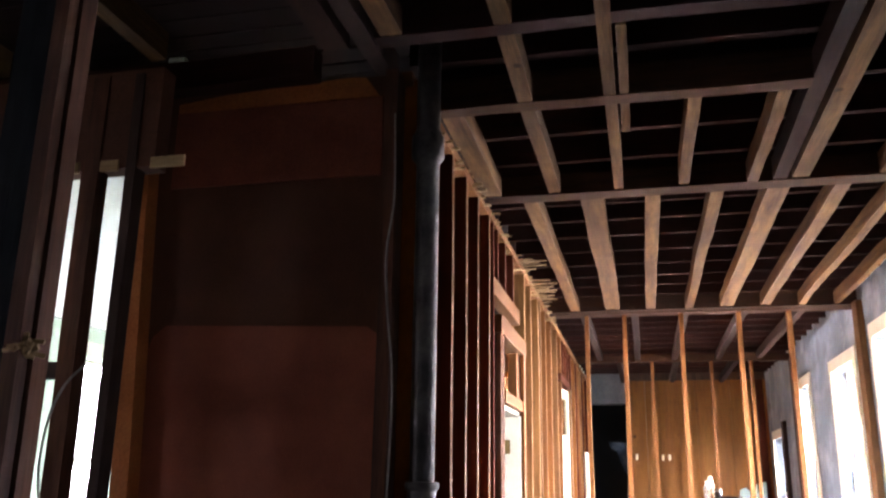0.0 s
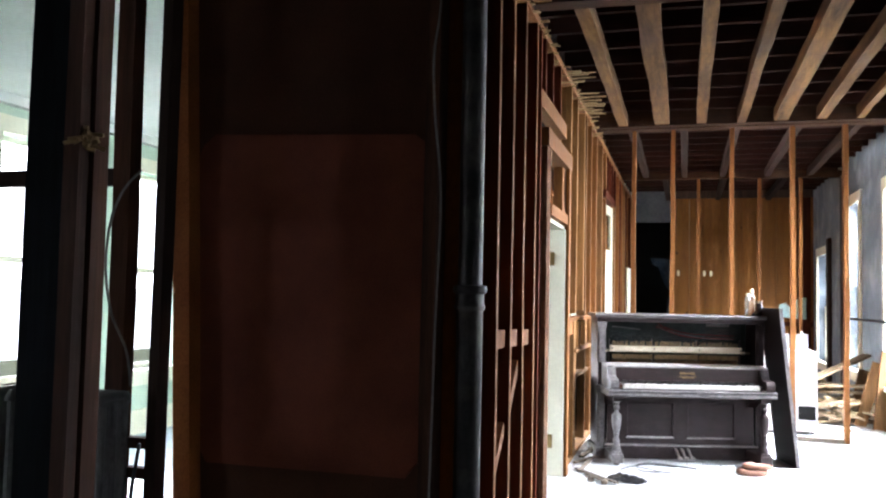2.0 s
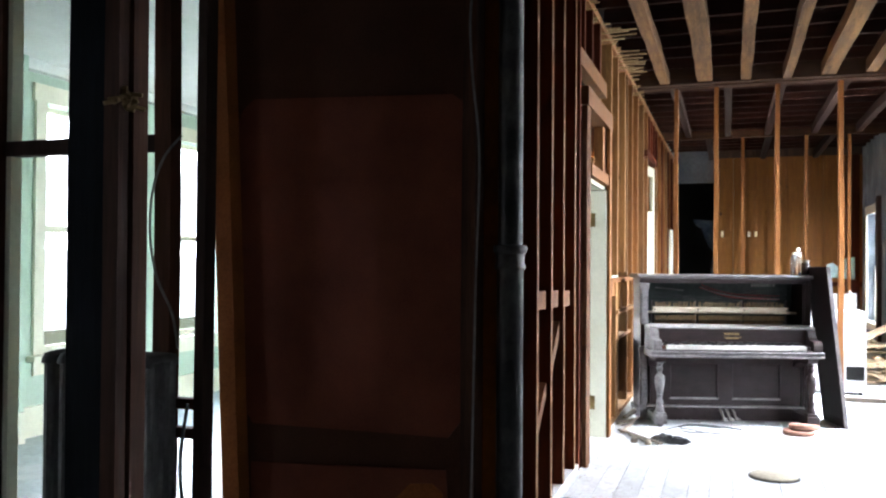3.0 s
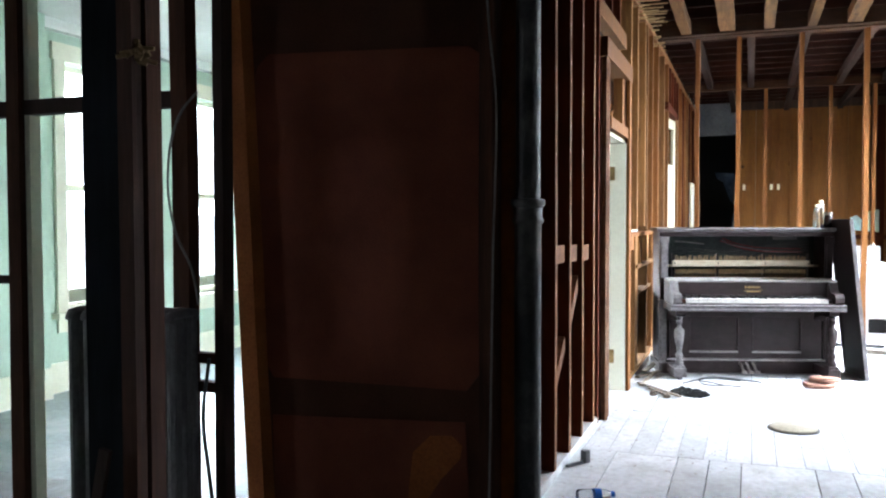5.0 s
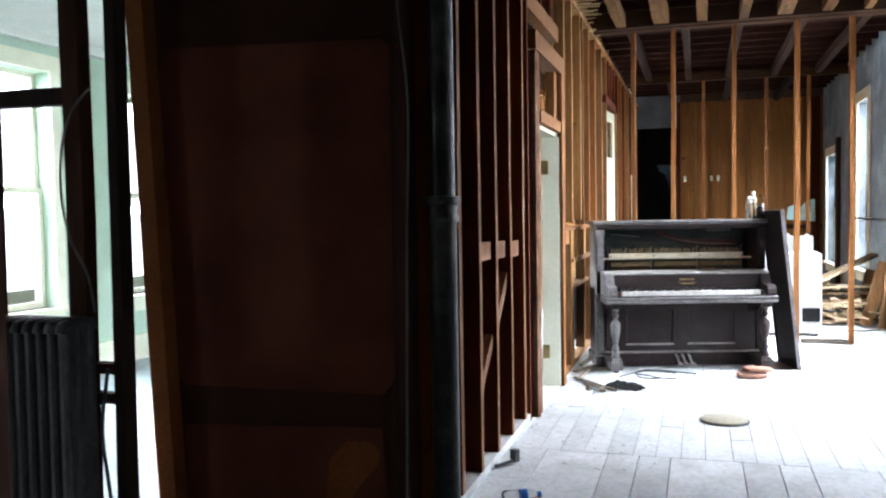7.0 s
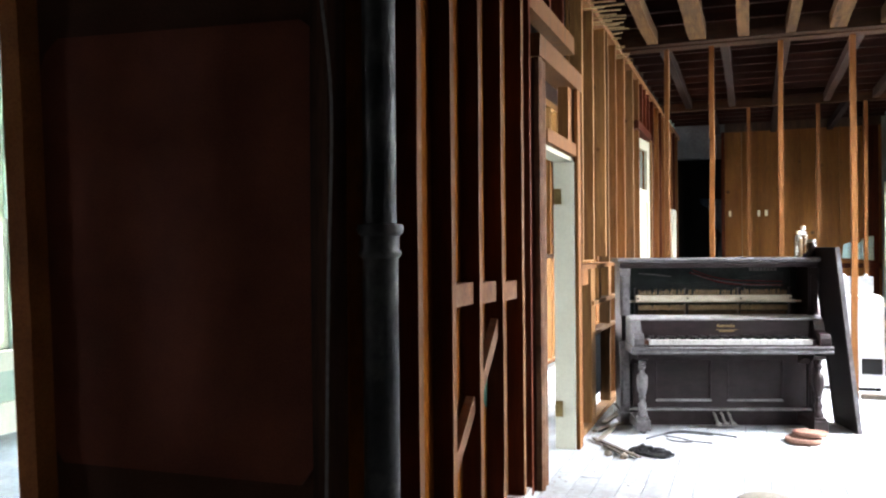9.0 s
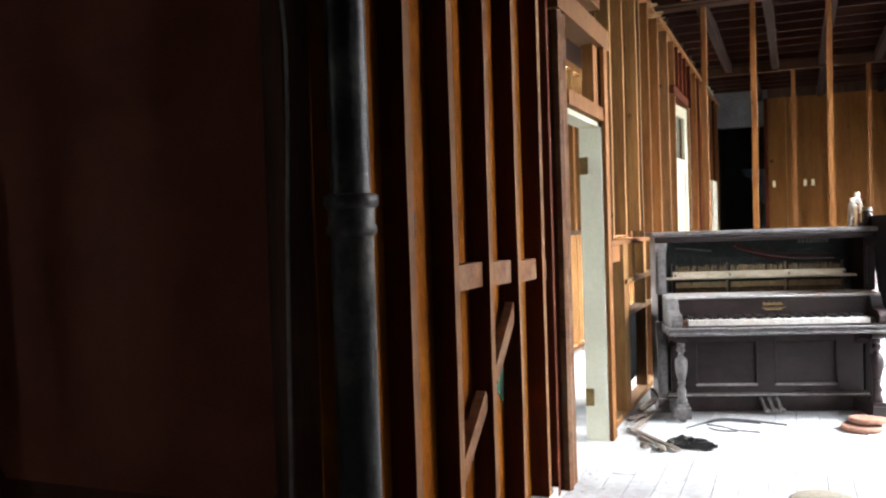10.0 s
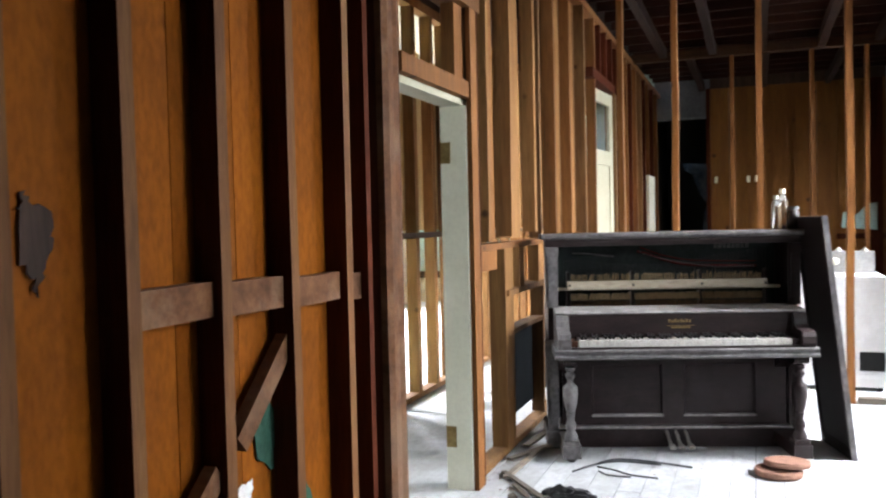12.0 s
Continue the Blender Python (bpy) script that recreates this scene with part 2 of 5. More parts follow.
GREEN_RAG = mat("dark_green_scrap", (0.03, 0.09, 0.06), (0.02, 0.05, 0.035), 0.9)
PAPER = mat("torn_white_paper", (0.7, 0.7, 0.68), (0.6, 0.6, 0.57), 0.9)
PANE = glass_mat("window_glass")
BOTTLE = glass_mat("clear_bottle_plastic", (0.9, 0.95, 0.95), 0.08)
DARK_GLASS = mat("dark_syrup_glass", (0.02, 0.014, 0.012), (0.012, 0.01, 0.01), 0.12, spec=0.4)


# ---- mesh helpers ----
def box(bm, a, b, bevel=0.0, jitter=0.0, cuts=0, m=None):
    """A box from corner a to corner b, bevelled; jitter bends long timbers a little along their length."""
    d = [abs(b[i] - a[i]) for i in range(3)]
    ax = d.index(max(d))
    p, q = [i for i in range(3) if i != ax]
    rings, s = [], random.uniform(0, 50)
    for k in range(cuts + 2):
        ring = []
        for u, w in ((a[p], a[q]), (b[p], a[q]), (b[p], b[q]), (a[p], b[q])):
            c = Vector((0, 0, 0))
            c[ax], c[p], c[q] = a[ax] + (b[ax] - a[ax]) * k / (cuts + 1), u, w
            if jitter:
                h = c[ax] * 0.9 + s
                bend = Vector((noise.noise((h, 0, s)), noise.noise((h, 9, s)), noise.noise((h, 19, s)))) * jitter
                bend += noise.noise_vector(c * 6 + Vector((s, s, s))) * jitter * 0.45
                bend[ax] = 0
                c += bend
            ring.append(bm.verts.new(c))
        rings.append(ring)
    for r0, r1 in zip(rings, rings[1:]):
        for k in range(4):
            bm.faces.new((r0[k], r0[(k + 1) % 4], r1[(k + 1) % 4], r1[k]))
    bm.faces.new(list(reversed(rings[0])))
    bm.faces.new(rings[-1])
    geo = [v for r in rings for v in r]
    edges = [e for e in {e for v in geo for e in v.link_edges} if e.calc_face_angle(0) > 0.9]
    if bevel:
        r = bmesh.ops.bevel(bm, geom=edges, offset=bevel, segments=1, affect="EDGES", profile=0.5)
        geo = list({v for q in r["faces"] for v in q.verts} | {v for v in geo if v.is_valid})
    if m is not None:
        bmesh.ops.transform(bm, matrix=m, verts=geo)
    return geo


def lathe(bm, rows, m=None, seg=20):
    """Turned solid from rows (radius, height)."""
    rings = []
    for r, z in rows:
        rings.append([bm.verts.new((r * math.cos(6.28318 * k / seg), r * math.sin(6.28318 * k / seg), z)) for k in range(seg)])
    for p, q in zip(rings, rings[1:]):
        for k in range(seg):
            bm.faces.new((p[k], p[(k + 1) % seg], q[(k + 1) % seg], q[k]))
    bm.faces.new(list(reversed(rings[0])))
    bm.faces.new(rings[-1])
    if m is not None:
        bmesh.ops.transform(bm, matrix=m, verts=[v for g in rings for v in g])


def tube(bm, pts, r, seg=8):
    """A round cable or pipe along points."""
    pts = [Vector(p) for p in pts]
    rings = []
    for i, p in enumerate(pts):
        d = (pts[min(i + 1, len(pts) - 1)] - pts[max(i - 1, 0)]).normalized()
        s = d.cross(Vector((0.3, 0.9, 0.31))).normalized()
        t = d.cross(s)
        rings.append([bm.verts.new(p + (s * math.cos(6.28318 * k / seg) + t * math.sin(6.28318 * k / seg)) * r) for k in range(seg)])
    for p, q in zip(rings, rings[1:]):
        for k in range(seg):
            bm.faces.new((p[k], q[k], q[(k + 1) % seg], p[(k + 1) % seg]))
    bm.faces.new(rings[0])
    bm.faces.new(list(reversed(rings[-1])))


def curve_points(pts, n=8):
    """Smooth points through control points."""
    pts = [Vector(p) for p in pts]
    out = []
    for i in range(len(pts) - 1):
        p0, p1, p2, p3 = pts[max(i - 1, 0)], pts[i], pts[i + 1], pts[min(i + 2, len(pts) - 1)]
        for k in range(n):
            t = k / n
            out.append(0.5 * ((2 * p1) + (p2 - p0) * t + (2 * p0 - 5 * p1 + 4 * p2 - p3) * t * t + (3 * p1 - p0 - 3 * p2 + p3) * t ** 3))
    return out + [pts[-1]]


def prism(bm, outline, depth, m=None):
    """Outline (x, z) pushed along y by depth."""
    a = [bm.verts.new((x, 0, z)) for x, z in outline]
    b = [bm.verts.new((x, depth, z)) for x, z in outline]
    bm.faces.new(a)
    bm.faces.new(list(reversed(b)))
    k = len(a)
    for i in range(k):
        bm.faces.new((a[i], b[i], b[(i + 1) % k], a[(i + 1) % k]))
    if m is not None:
        bmesh.ops.transform(bm, matrix=m, verts=a + b)


def part(name, bm, material, parent=None, label="", smooth=False):
    """Links a bmesh as one mesh object, under a parent if given."""
    bmesh.ops.recalc_face_normals(bm, faces=bm.faces)
    me = bpy.data.meshes.new(name)
    bm.to_mesh(me)
    bm.free()
    me.materials.append(material)
    if smooth:
        me.shade_smooth()
        me.set_sharp_from_angle(angle=radians(40))
    ob = new(name, me)
    ob.parent = parent
    if label:
        ob["label"] = label
    return ob


def boxpart(name, a, b, material, parent=None, label="", bevel=0.004, jitter=0.0, cuts=0, m=None):
    bm = bmesh.new()
    box(bm, a, b, bevel, jitter, cuts, m)
    return part(name, bm, material, parent, label)


def thing(name, label, category, m=None, group="", kind=""):
    ob = new(name)
    if m is not None:
        ob.matrix_basis = m
    return tagged(ob, label, category, group, kind)


def setting(name, label, category="wall"):
    return thing(name, label, category, kind="structure")


# ---- floors and ground ----
CEIL = 3.36
ground_bm = bmesh.new()
box(ground_bm, (-400, -400, -1.0), (400, 400, -0.62))
tagged(part("ground", ground_bm, mat("dry_grass_ground", (0.12, 0.13, 0.06), (0.07, 0.075, 0.035), 0.95, scale=3, fine=30)), "dry grassy ground around the house", "ground", kind="structure")

floor = tagged(boxpart("floor", (-5.1, -2.6, -0.5), (3.1, 18.8, -0.03), FLOOR_GAP, bevel=0), "dusty subfloor under white-painted wide boards", "floor", kind="structure")
tagged(boxpart("floor", (-4.645, 3.36, -0.03), (-1.70, 8.295, -0.004), GREEN_FLOOR, bevel=0), "scuffed grey-blue floor of the green room", "floor", kind="structure")

# ---- right-hand outer wall with windows ----
RX = 2.88
# the first window is out of view, added to light the pipe corner
RIGHT_WINDOWS = [(1.2, 1.75, 1.1, 2.4), (5.3, 6.45, 0.55, 2.9), (7.55, 8.7, 0.55, 2.9), (9.6, 10.72, 0.5, 2.80), (12.25, 13.0, 0.55, 2.84), (14.9, 15.95, 0.47, 2.27)]


def wall_with_holes(name, x0, x1, y0, y1, z0, z1, holes, material, label):
    """A wall along y between x0 and x1, with openings that go through it; one mesh."""
    bm = bmesh.new()
    y = y0
    for a, b, c, d in holes:
        box(bm, (x0, y, z0), (x1, a, z1))
        box(bm, (x0, a, z0), (x1, b, c))
        box(bm, (x0, a, d), (x1, b, z1))
        y = b
    box(bm, (x0, y, z0), (x1, y1, z1))
    return tagged(part(name, bm, material), label, "wall", kind="structure")


wall_with_holes("wall_east", RX, RX + 0.22, -2.6, 16.8, -0.5, 3.72, RIGHT_WINDOWS, PLASTER, "patchy blue-grey plaster outer wall with tall windows")
count = 0


def window(x, y0, y1, z0, z1, inside, label, thick=0.22, casing=WHITE):
    """A sash window in a wall along y: casing and sill inside, two sashes with glass. inside: -1 or +1, the room's side."""
    global count
    count += 1
    w = setting("window_%d" % count, label, "window")
    out = -inside
    p = 0.03
    cx0, cx1 = sorted((x + inside * p, x + inside * 0.003))
    for a, b in (((cx0, y0 - 0.11, z0 - 0.02), (cx1, y0, z1)), ((cx0, y1, z0 - 0.02), (cx1, y1 + 0.11, z1)), ((cx0, y0 - 0.13, z1), (cx1, y1 + 0.13, z1 + 0.14))):
        boxpart("window_casing", a, b, casing, w)
    sx0, sx1 = sorted((x + inside * 0.08, x - inside * 0.10))
    boxpart("window_sill", (sx0, y0 - 0.15, z0 - 0.045), (sx1, y1 + 0.15, z0), casing, w)
    ax0, ax1 = sorted((x + inside * 0.022, x + inside * 0.004))
    boxpart("window_apron", (ax0, y0 - 0.1, z0 - 0.16), (ax1, y1 + 0.1, z0 - 0.047), casing, w)
    mid = (z0 + z1) / 2
    for k, (a, b) in enumerate(((z0, mid + 0.02), (mid - 0.02, z1))):
        s0, s1 = sorted((x + out * (0.10 + 0.04 * k), x + out * (0.135 + 0.04 * k)))
        bm = bmesh.new()
        box(bm, (s0, y0, a), (s1, y0 + 0.05, b))
        box(bm, (s0, y1 - 0.05, a), (s1, y1, b))
        box(bm, (s0, y0 + 0.05, a), (s1, y1 - 0.05, a + 0.055))
        box(bm, (s0, y0 + 0.05, b - 0.045), (s1, y1 - 0.05, b))
        part("window_frame", bm, casing, w)
        g = boxpart("pane", ((s0 + s1) / 2 - 0.002, y0 + 0.05, a + 0.055), ((s0 + s1) / 2 + 0.002, y1 - 0.05, b - 0.045), PANE, w, bevel=0)
        g.visible_shadow = False
    return w


# lamp power per window, set lower at the near and far ones for balance
for (y0, y1, z0, z1), sky_power in zip(RIGHT_WINDOWS, (3, 88, 355, 345, 220, 90)):
    window(RX, y0, y1, z0, z1, -1, "tall cream-painted sash window in blue-grey plaster")
    window_light(RX + 0.2, y0, y1, z0, z1, -1, sky_power * (y1 - y0) * (z1 - z0))

# glowing sheets added outdoors so that the windows look out on white
glow = bpy.data.materials.new("glowing_distance_sheet")
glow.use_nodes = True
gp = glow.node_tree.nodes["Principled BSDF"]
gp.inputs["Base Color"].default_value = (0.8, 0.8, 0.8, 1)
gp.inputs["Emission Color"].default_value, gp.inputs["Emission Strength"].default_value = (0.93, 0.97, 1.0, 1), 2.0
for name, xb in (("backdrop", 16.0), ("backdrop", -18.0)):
    tagged(boxpart(name, (xb, -14, -0.7), (xb + 0.2, 34, 7), glow, bevel=0), "glowing backdrop for the bright overcast distance beyond the windows", "backdrop", kind="structure")

# ---- other closing walls ----
tagged(boxpart("wall_south", (-5.1, -2.6, -0.03), (RX, -2.4, 3.72), PLAIN, bevel=0), "plain dull plaster wall", "wall", kind="structure")
# unseen window, added so that daylight reaches the panel and post
ADDED_WEST_WINDOW = (-0.6, 0.6, 0.6, 2.6)
wall_with_holes("wall_west", -5.1, -4.9, -2.4, 3.25, -0.03, 3.72, [ADDED_WEST_WINDOW], PLAIN, "plain dull plaster wall of the near room")
window(-4.9, *ADDED_WEST_WINDOW, 1, "unseen sash window added to light the near room")
window_light(-5.08, *ADDED_WEST_WINDOW, 1, 14 * 1.2 * 2.0)

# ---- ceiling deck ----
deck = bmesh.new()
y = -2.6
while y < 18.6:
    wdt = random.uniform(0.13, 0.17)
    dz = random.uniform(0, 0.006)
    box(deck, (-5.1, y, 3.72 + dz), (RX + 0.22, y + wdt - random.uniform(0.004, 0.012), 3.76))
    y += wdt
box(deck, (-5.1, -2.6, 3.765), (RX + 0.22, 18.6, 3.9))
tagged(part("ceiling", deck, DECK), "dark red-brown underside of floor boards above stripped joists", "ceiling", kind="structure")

framing = setting("ceiling_framing", "stripped ceiling joists and headers, pale undersides", "ceiling framing")
JB = 3.335
# cross joists high up, near the deck
y = 2.6
while y < 16.5:
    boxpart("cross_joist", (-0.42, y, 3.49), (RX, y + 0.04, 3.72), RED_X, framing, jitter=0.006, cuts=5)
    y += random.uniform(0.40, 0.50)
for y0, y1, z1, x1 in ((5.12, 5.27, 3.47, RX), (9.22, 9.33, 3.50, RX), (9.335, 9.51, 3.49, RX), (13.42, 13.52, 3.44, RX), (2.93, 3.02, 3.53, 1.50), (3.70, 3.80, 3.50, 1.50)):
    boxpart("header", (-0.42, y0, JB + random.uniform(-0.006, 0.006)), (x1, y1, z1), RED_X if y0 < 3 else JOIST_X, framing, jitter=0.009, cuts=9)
# joists along the hall
for x, w in ((-0.045, 0.10), (0.37, 0.155), (0.775, 0.10), (1.185, 0.085), (1.57, 0.14), (1.96, 0.10), (2.33, 0.07), (2.68, 0.06)):
    boxpart("joist", (x - w / 2, 5.30, JB + 0.012), (x + w / 2, 9.21, 3.47), JOIST, framing, jitter=0.014, cuts=14)
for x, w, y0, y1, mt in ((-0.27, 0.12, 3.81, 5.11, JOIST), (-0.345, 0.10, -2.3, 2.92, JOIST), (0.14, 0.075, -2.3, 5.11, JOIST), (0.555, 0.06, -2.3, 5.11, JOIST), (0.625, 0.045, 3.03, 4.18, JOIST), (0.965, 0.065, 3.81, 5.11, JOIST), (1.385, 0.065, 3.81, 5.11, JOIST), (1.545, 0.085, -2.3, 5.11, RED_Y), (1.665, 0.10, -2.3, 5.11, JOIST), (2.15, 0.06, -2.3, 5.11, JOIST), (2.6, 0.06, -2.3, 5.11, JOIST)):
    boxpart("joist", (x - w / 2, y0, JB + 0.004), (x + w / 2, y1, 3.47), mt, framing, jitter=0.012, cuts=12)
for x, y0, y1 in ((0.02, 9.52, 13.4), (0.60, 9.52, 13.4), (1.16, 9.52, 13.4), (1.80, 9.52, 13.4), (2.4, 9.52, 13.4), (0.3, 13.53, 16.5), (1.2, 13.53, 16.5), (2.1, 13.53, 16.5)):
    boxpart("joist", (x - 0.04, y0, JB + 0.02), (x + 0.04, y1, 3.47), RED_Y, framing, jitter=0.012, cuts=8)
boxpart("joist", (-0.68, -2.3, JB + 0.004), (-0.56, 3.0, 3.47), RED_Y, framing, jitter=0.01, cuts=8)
boxpart("joist", (-0.51, 2.2, JB), (-0.43, 3.37, 3.47), STUD_DARK, framing, jitter=0.012, cuts=6)
for x in (-1.46, -2.3, -3.2):
    boxpart("joist", (x - 0.035, -2.3, JB + 0.003), (x + 0.035, 2.93, 3.47), JOIST, framing, jitter=0.01, cuts=6)
boxpart("header", (-4.8, 2.94, 3.20), (-0.70, 3.04, JB), RED_X, framing, jitter=0.012, cuts=6)

# ---- left hall wall: studs, door, open framing ----
WX = -0.35
wall = setting("wall_1", "stripped stud wall with orange backing boards and a doorway")
SD = 0.09
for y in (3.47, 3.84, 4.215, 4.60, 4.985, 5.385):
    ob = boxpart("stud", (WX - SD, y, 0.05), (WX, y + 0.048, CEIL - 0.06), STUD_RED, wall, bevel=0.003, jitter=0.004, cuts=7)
    ob.data.materials.append(LIT_EDGE)  # hall-side faces get a paler colour: window light painted on
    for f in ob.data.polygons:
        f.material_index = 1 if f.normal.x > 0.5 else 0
boxpart("bottom_plate", (WX - SD, 3.3, 0.0), (WX - 0.002, 5.6, 0.048), FLOOR, wall, "dusty whitened bottom plate")
boxpart("top_plate", (WX - SD, 3.3, CEIL - 0.06), (WX, 16.59, CEIL), STUD, wall, jitter=0.004, cuts=12)
y = 3.29
for w in (0.36, 0.28, 0.31, 0.27, 0.30, 0.29, 0.30, 0.22):
    boxpart("backing_board", (WX - SD - 0.022, y, 0.0), (WX - SD - 0.002, y + w - 0.003, CEIL), BACKING, wall, bevel=0.002)
    y += w
# short noggins between the studs, set back a little
for y0, y1, z in ((4.265, 4.598, 1.147), (4.65, 4.983, 1.14), (5.035, 5.383, 1.128), (5.435, 5.558, 1.113)):
    boxpart("noggin", (WX - 0.075, y0, z), (WX - 0.03, y1, z + 0.10), NOGGIN, wall, jitter=0.007, cuts=4)
for yc, zc, ang in ((4.86, 0.89, 47), (4.45, 0.57, 50)):
    boxpart("brace", (-0.02, -0.034, -0.2), (0.02, 0.034, 0.2), NOGGIN, wall, jitter=0.005, cuts=4, m=pose(WX - 0.045, yc, zc, -ang, 0, 0))
boxpart("stud", (WX - SD, 5.56, 0.0), (WX, 5.60, CEIL - 0.06), STUD_RED, wall)

# doorway 5.80 to 6.72, head at 2.0, transom above
door = setting("door_1", "doorway with a cream-painted jamb and dark red casing, transom above", "door")
prof = [(0.0, 0.0), (0.19, 0.0), (0.19, 0.022), (0.15, 0.034), (0.12, 0.026), (0.06, 0.03), (0.03, 0.044), (0.0, 0.03)]
bm = bmesh.new()
lo = [bm.verts.new((WX + 0.004 + d, 5.66 + s, 0)) for s, d in prof]
hi = [bm.verts.new((WX + 0.004 + d, 5.66 + s, 2.62)) for s, d in prof]
for i in range(len(lo)):
    bm.faces.new((lo[i], lo[(i + 1) % len(lo)], hi[(i + 1) % len(lo)], hi[i]))
bm.faces.new(lo), bm.faces.new(list(reversed(hi)))
part("door_casing", bm, NOGGIN, door, "worn red-brown moulded casing")
boxpart("jamb", (WX - SD - 0.03, 5.66, 0.0), (WX + 0.0, 5.845, 2.5), STUD_RED, door)
boxpart("jamb", (WX - SD - 0.03, 6.72, 0.0), (WX + 0.022, 6.83, 2.0), WHITE, door, "cream-painted jamb with hinges")
boxpart("jamb", (WX + 0.025, 6.73, 0.0), (WX + 0.05, 6.83, 2.5), STUD, door)
boxpart("jamb", (WX - SD, 6.834, 0.0), (WX + 0.05, 6.85, 2.5), STUD_RED, door)
boxpart("door_head", (WX - SD - 0.03, 5.85, 2.003), (WX + 0.0, 6.83, 2.035), DULL_CREAM, door, "cream-painted head")
boxpart("transom_bar", (WX - SD, 5.85, 2.037), (WX + 0.04, 6.83, 2.12), STUD, door)
boxpart("transom_stile", (WX - 0.06, 6.60, 2.122), (WX + 0.01, 6.83, 2.5), STUD, door)
boxpart("transom_stile", (WX - 0.06, 5.85, 2.122), (WX + 0.01, 5.90, 2.5), STUD, door)
boxpart("head_casing", (WX - SD, 5.62, 2.502), (WX + 0.05, 6.9, 2.63), STUD, door, jitter=0.003, cuts=3)
for z in (0.28, 1.76):
    boxpart("hinge", (WX - 0.118, 6.712, z - 0.055), (WX - 0.065, 6.719, z + 0.055), BRASS, door, label="tarnished brass hinge")
boxpart("header", (WX - SD, 5.60, 2.78), (WX, 6.9, 2.90), STUD, wall, jitter=0.004, cuts=3)
for y in (5.75, 6.1, 6.5):
    boxpart("stud", (WX - SD, y, 2.9), (WX, y + 0.045, CEIL - 0.06), STUD_RED, wall)

# open studs beyond the doorway
for i, (y, w, mt, z0) in enumerate(((7.16, 0.05, STUD_TAN, 1.28), (7.66, 0.05, STUD_TAN, 1.3), (8.27, 0.055, STUD_TAN, 1.32), (8.40, 0.04, STUD_GREY, 0.05), (8.90, 0.05, STUD, 0.05), (9.5, 0.055, STUD, 0.05), (10.1, 0.05, STUD_GREY, 0.05), (10.65, 0.055, STUD, 0.05), (12.2, 0.06, STUD_RED, 0.0), (12.75, 0.06, STUD, 0.0), (13.2, 0.06, STUD_RED, 0.0), (13.65, 0.06, STUD, 0.0), (14.1, 0.06, STUD_GREY, 0.0), (14.55, 0.06, STUD_RED, 0.0), (15.0, 0.06, STUD, 0.0), (15.5, 0.06, STUD_RED, 0.0), (16.1, 0.06, STUD, 0.0))):
    boxpart("stud", (WX - SD, y, z0 + 0.004), (WX - 0.004 * (i % 3), y + w, CEIL - 0.062), mt, wall, jitter=0.006, cuts=7)
for y, w, mt in ((7.16, 0.22, STUD_TAN), (7.39, 0.19, STUD), (7.67, 0.26, STUD_TAN), (7.94, 0.25, STUD_TAN), (8.32, 0.24, STUD), (8.57, 0.25, STUD_TAN), (8.93, 0.27, STUD), (9.21, 0.25, STUD_TAN), (9.47, 0.29, STUD), (9.77, 0.28, STUD_TAN), (10.06, 0.30, STUD)):
    boxpart("backing_board", (WX - SD - 0.024, y, 1.29), (WX - SD - 0.003, y + w, CEIL - 0.01), mt, wall, bevel=0.002, jitter=0.003, cuts=5)
boxpart("bottom_plate", (WX - SD, 6.88, 0.0), (WX, 11.4, 0.045), STUD_GREY, wall, jitter=0.004, cuts=6)
boxpart("stud", (WX - SD + 0.002, 7.42, 0.046), (WX + 0.012, 7.60, 1.238), STUD_TAN, wall, jitter=0.004, cuts=5)
boxpart("rail", (WX - SD, 6.88, 1.24), (WX + 0.02, 8.75, 1.275), STUD, wall, jitter=0.005, cuts=5)
boxpart("rail", (WX - SD, 7.45, 0.95), (WX + 0.03, 8.75, 0.985), STUD_GREY, wall, jitter=0.005, cuts=5)
boxpart("rail", (WX - SD, 7.45, 0.70), (WX + 0.0, 8.75, 0.73), STUD_GREY, wall, jitter=0.005, cuts=5)
boxpart("rail_block", (WX - 0.04, 6.9, 1.13), (WX + 0.03, 7.2, 1.238), STUD, wall)
boxpart("rail_block", (WX - 0.05, 7.72, 0.99), (WX + 0.02, 7.84, 1.238), STUD_TAN, wall)
boxpart("rail_block", (WX - 0.05, 8.2, 0.99), (WX + 0.025, 8.33, 1.238), STUD_TAN, wall)
boxpart("black_panel", (WX - SD - 0.02, 7.75, 0.14), (WX - SD + 0.01, 9.3, 0.695), BLACK_TIMBER, wall, label="dark panel fixed low on the studs")
# backing boards higher up and further along
y = 11.85
while y < 16.5:
    boxpart("backing_board", (WX - SD - 0.022, y, 0.0), (WX - SD - 0.002, y + 0.197, CEIL), BACKING, wall, bevel=0.002)
    y += 0.2
boxpart("header", (WX - SD, 10.5, 2.73), (WX + 0.01, 11.8, 2.82), STUD_RED, wall)
y = 10.95
while y < 11.75:
    boxpart("stud", (WX - SD, y, 2.822), (WX, y + 0.05, CEIL - 0.062), STUD_RED, wall)
    y += 0.36

# far door, cream with a glass light, standing ajar
leaf = thing("door_leaf", "cream-painted door with a glazed upper light, standing ajar", "door", pose(WX - 0.045, 11.70, 0, 0, 0, -90 - 5))
boxpart("stile", (0.0, 0, 0.02), (0.13, 0.04, 2.70), DULL_CREAM, leaf)
boxpart("stile", (0.70, 0, 0.02), (0.83, 0.04, 2.70), DULL_CREAM, leaf)
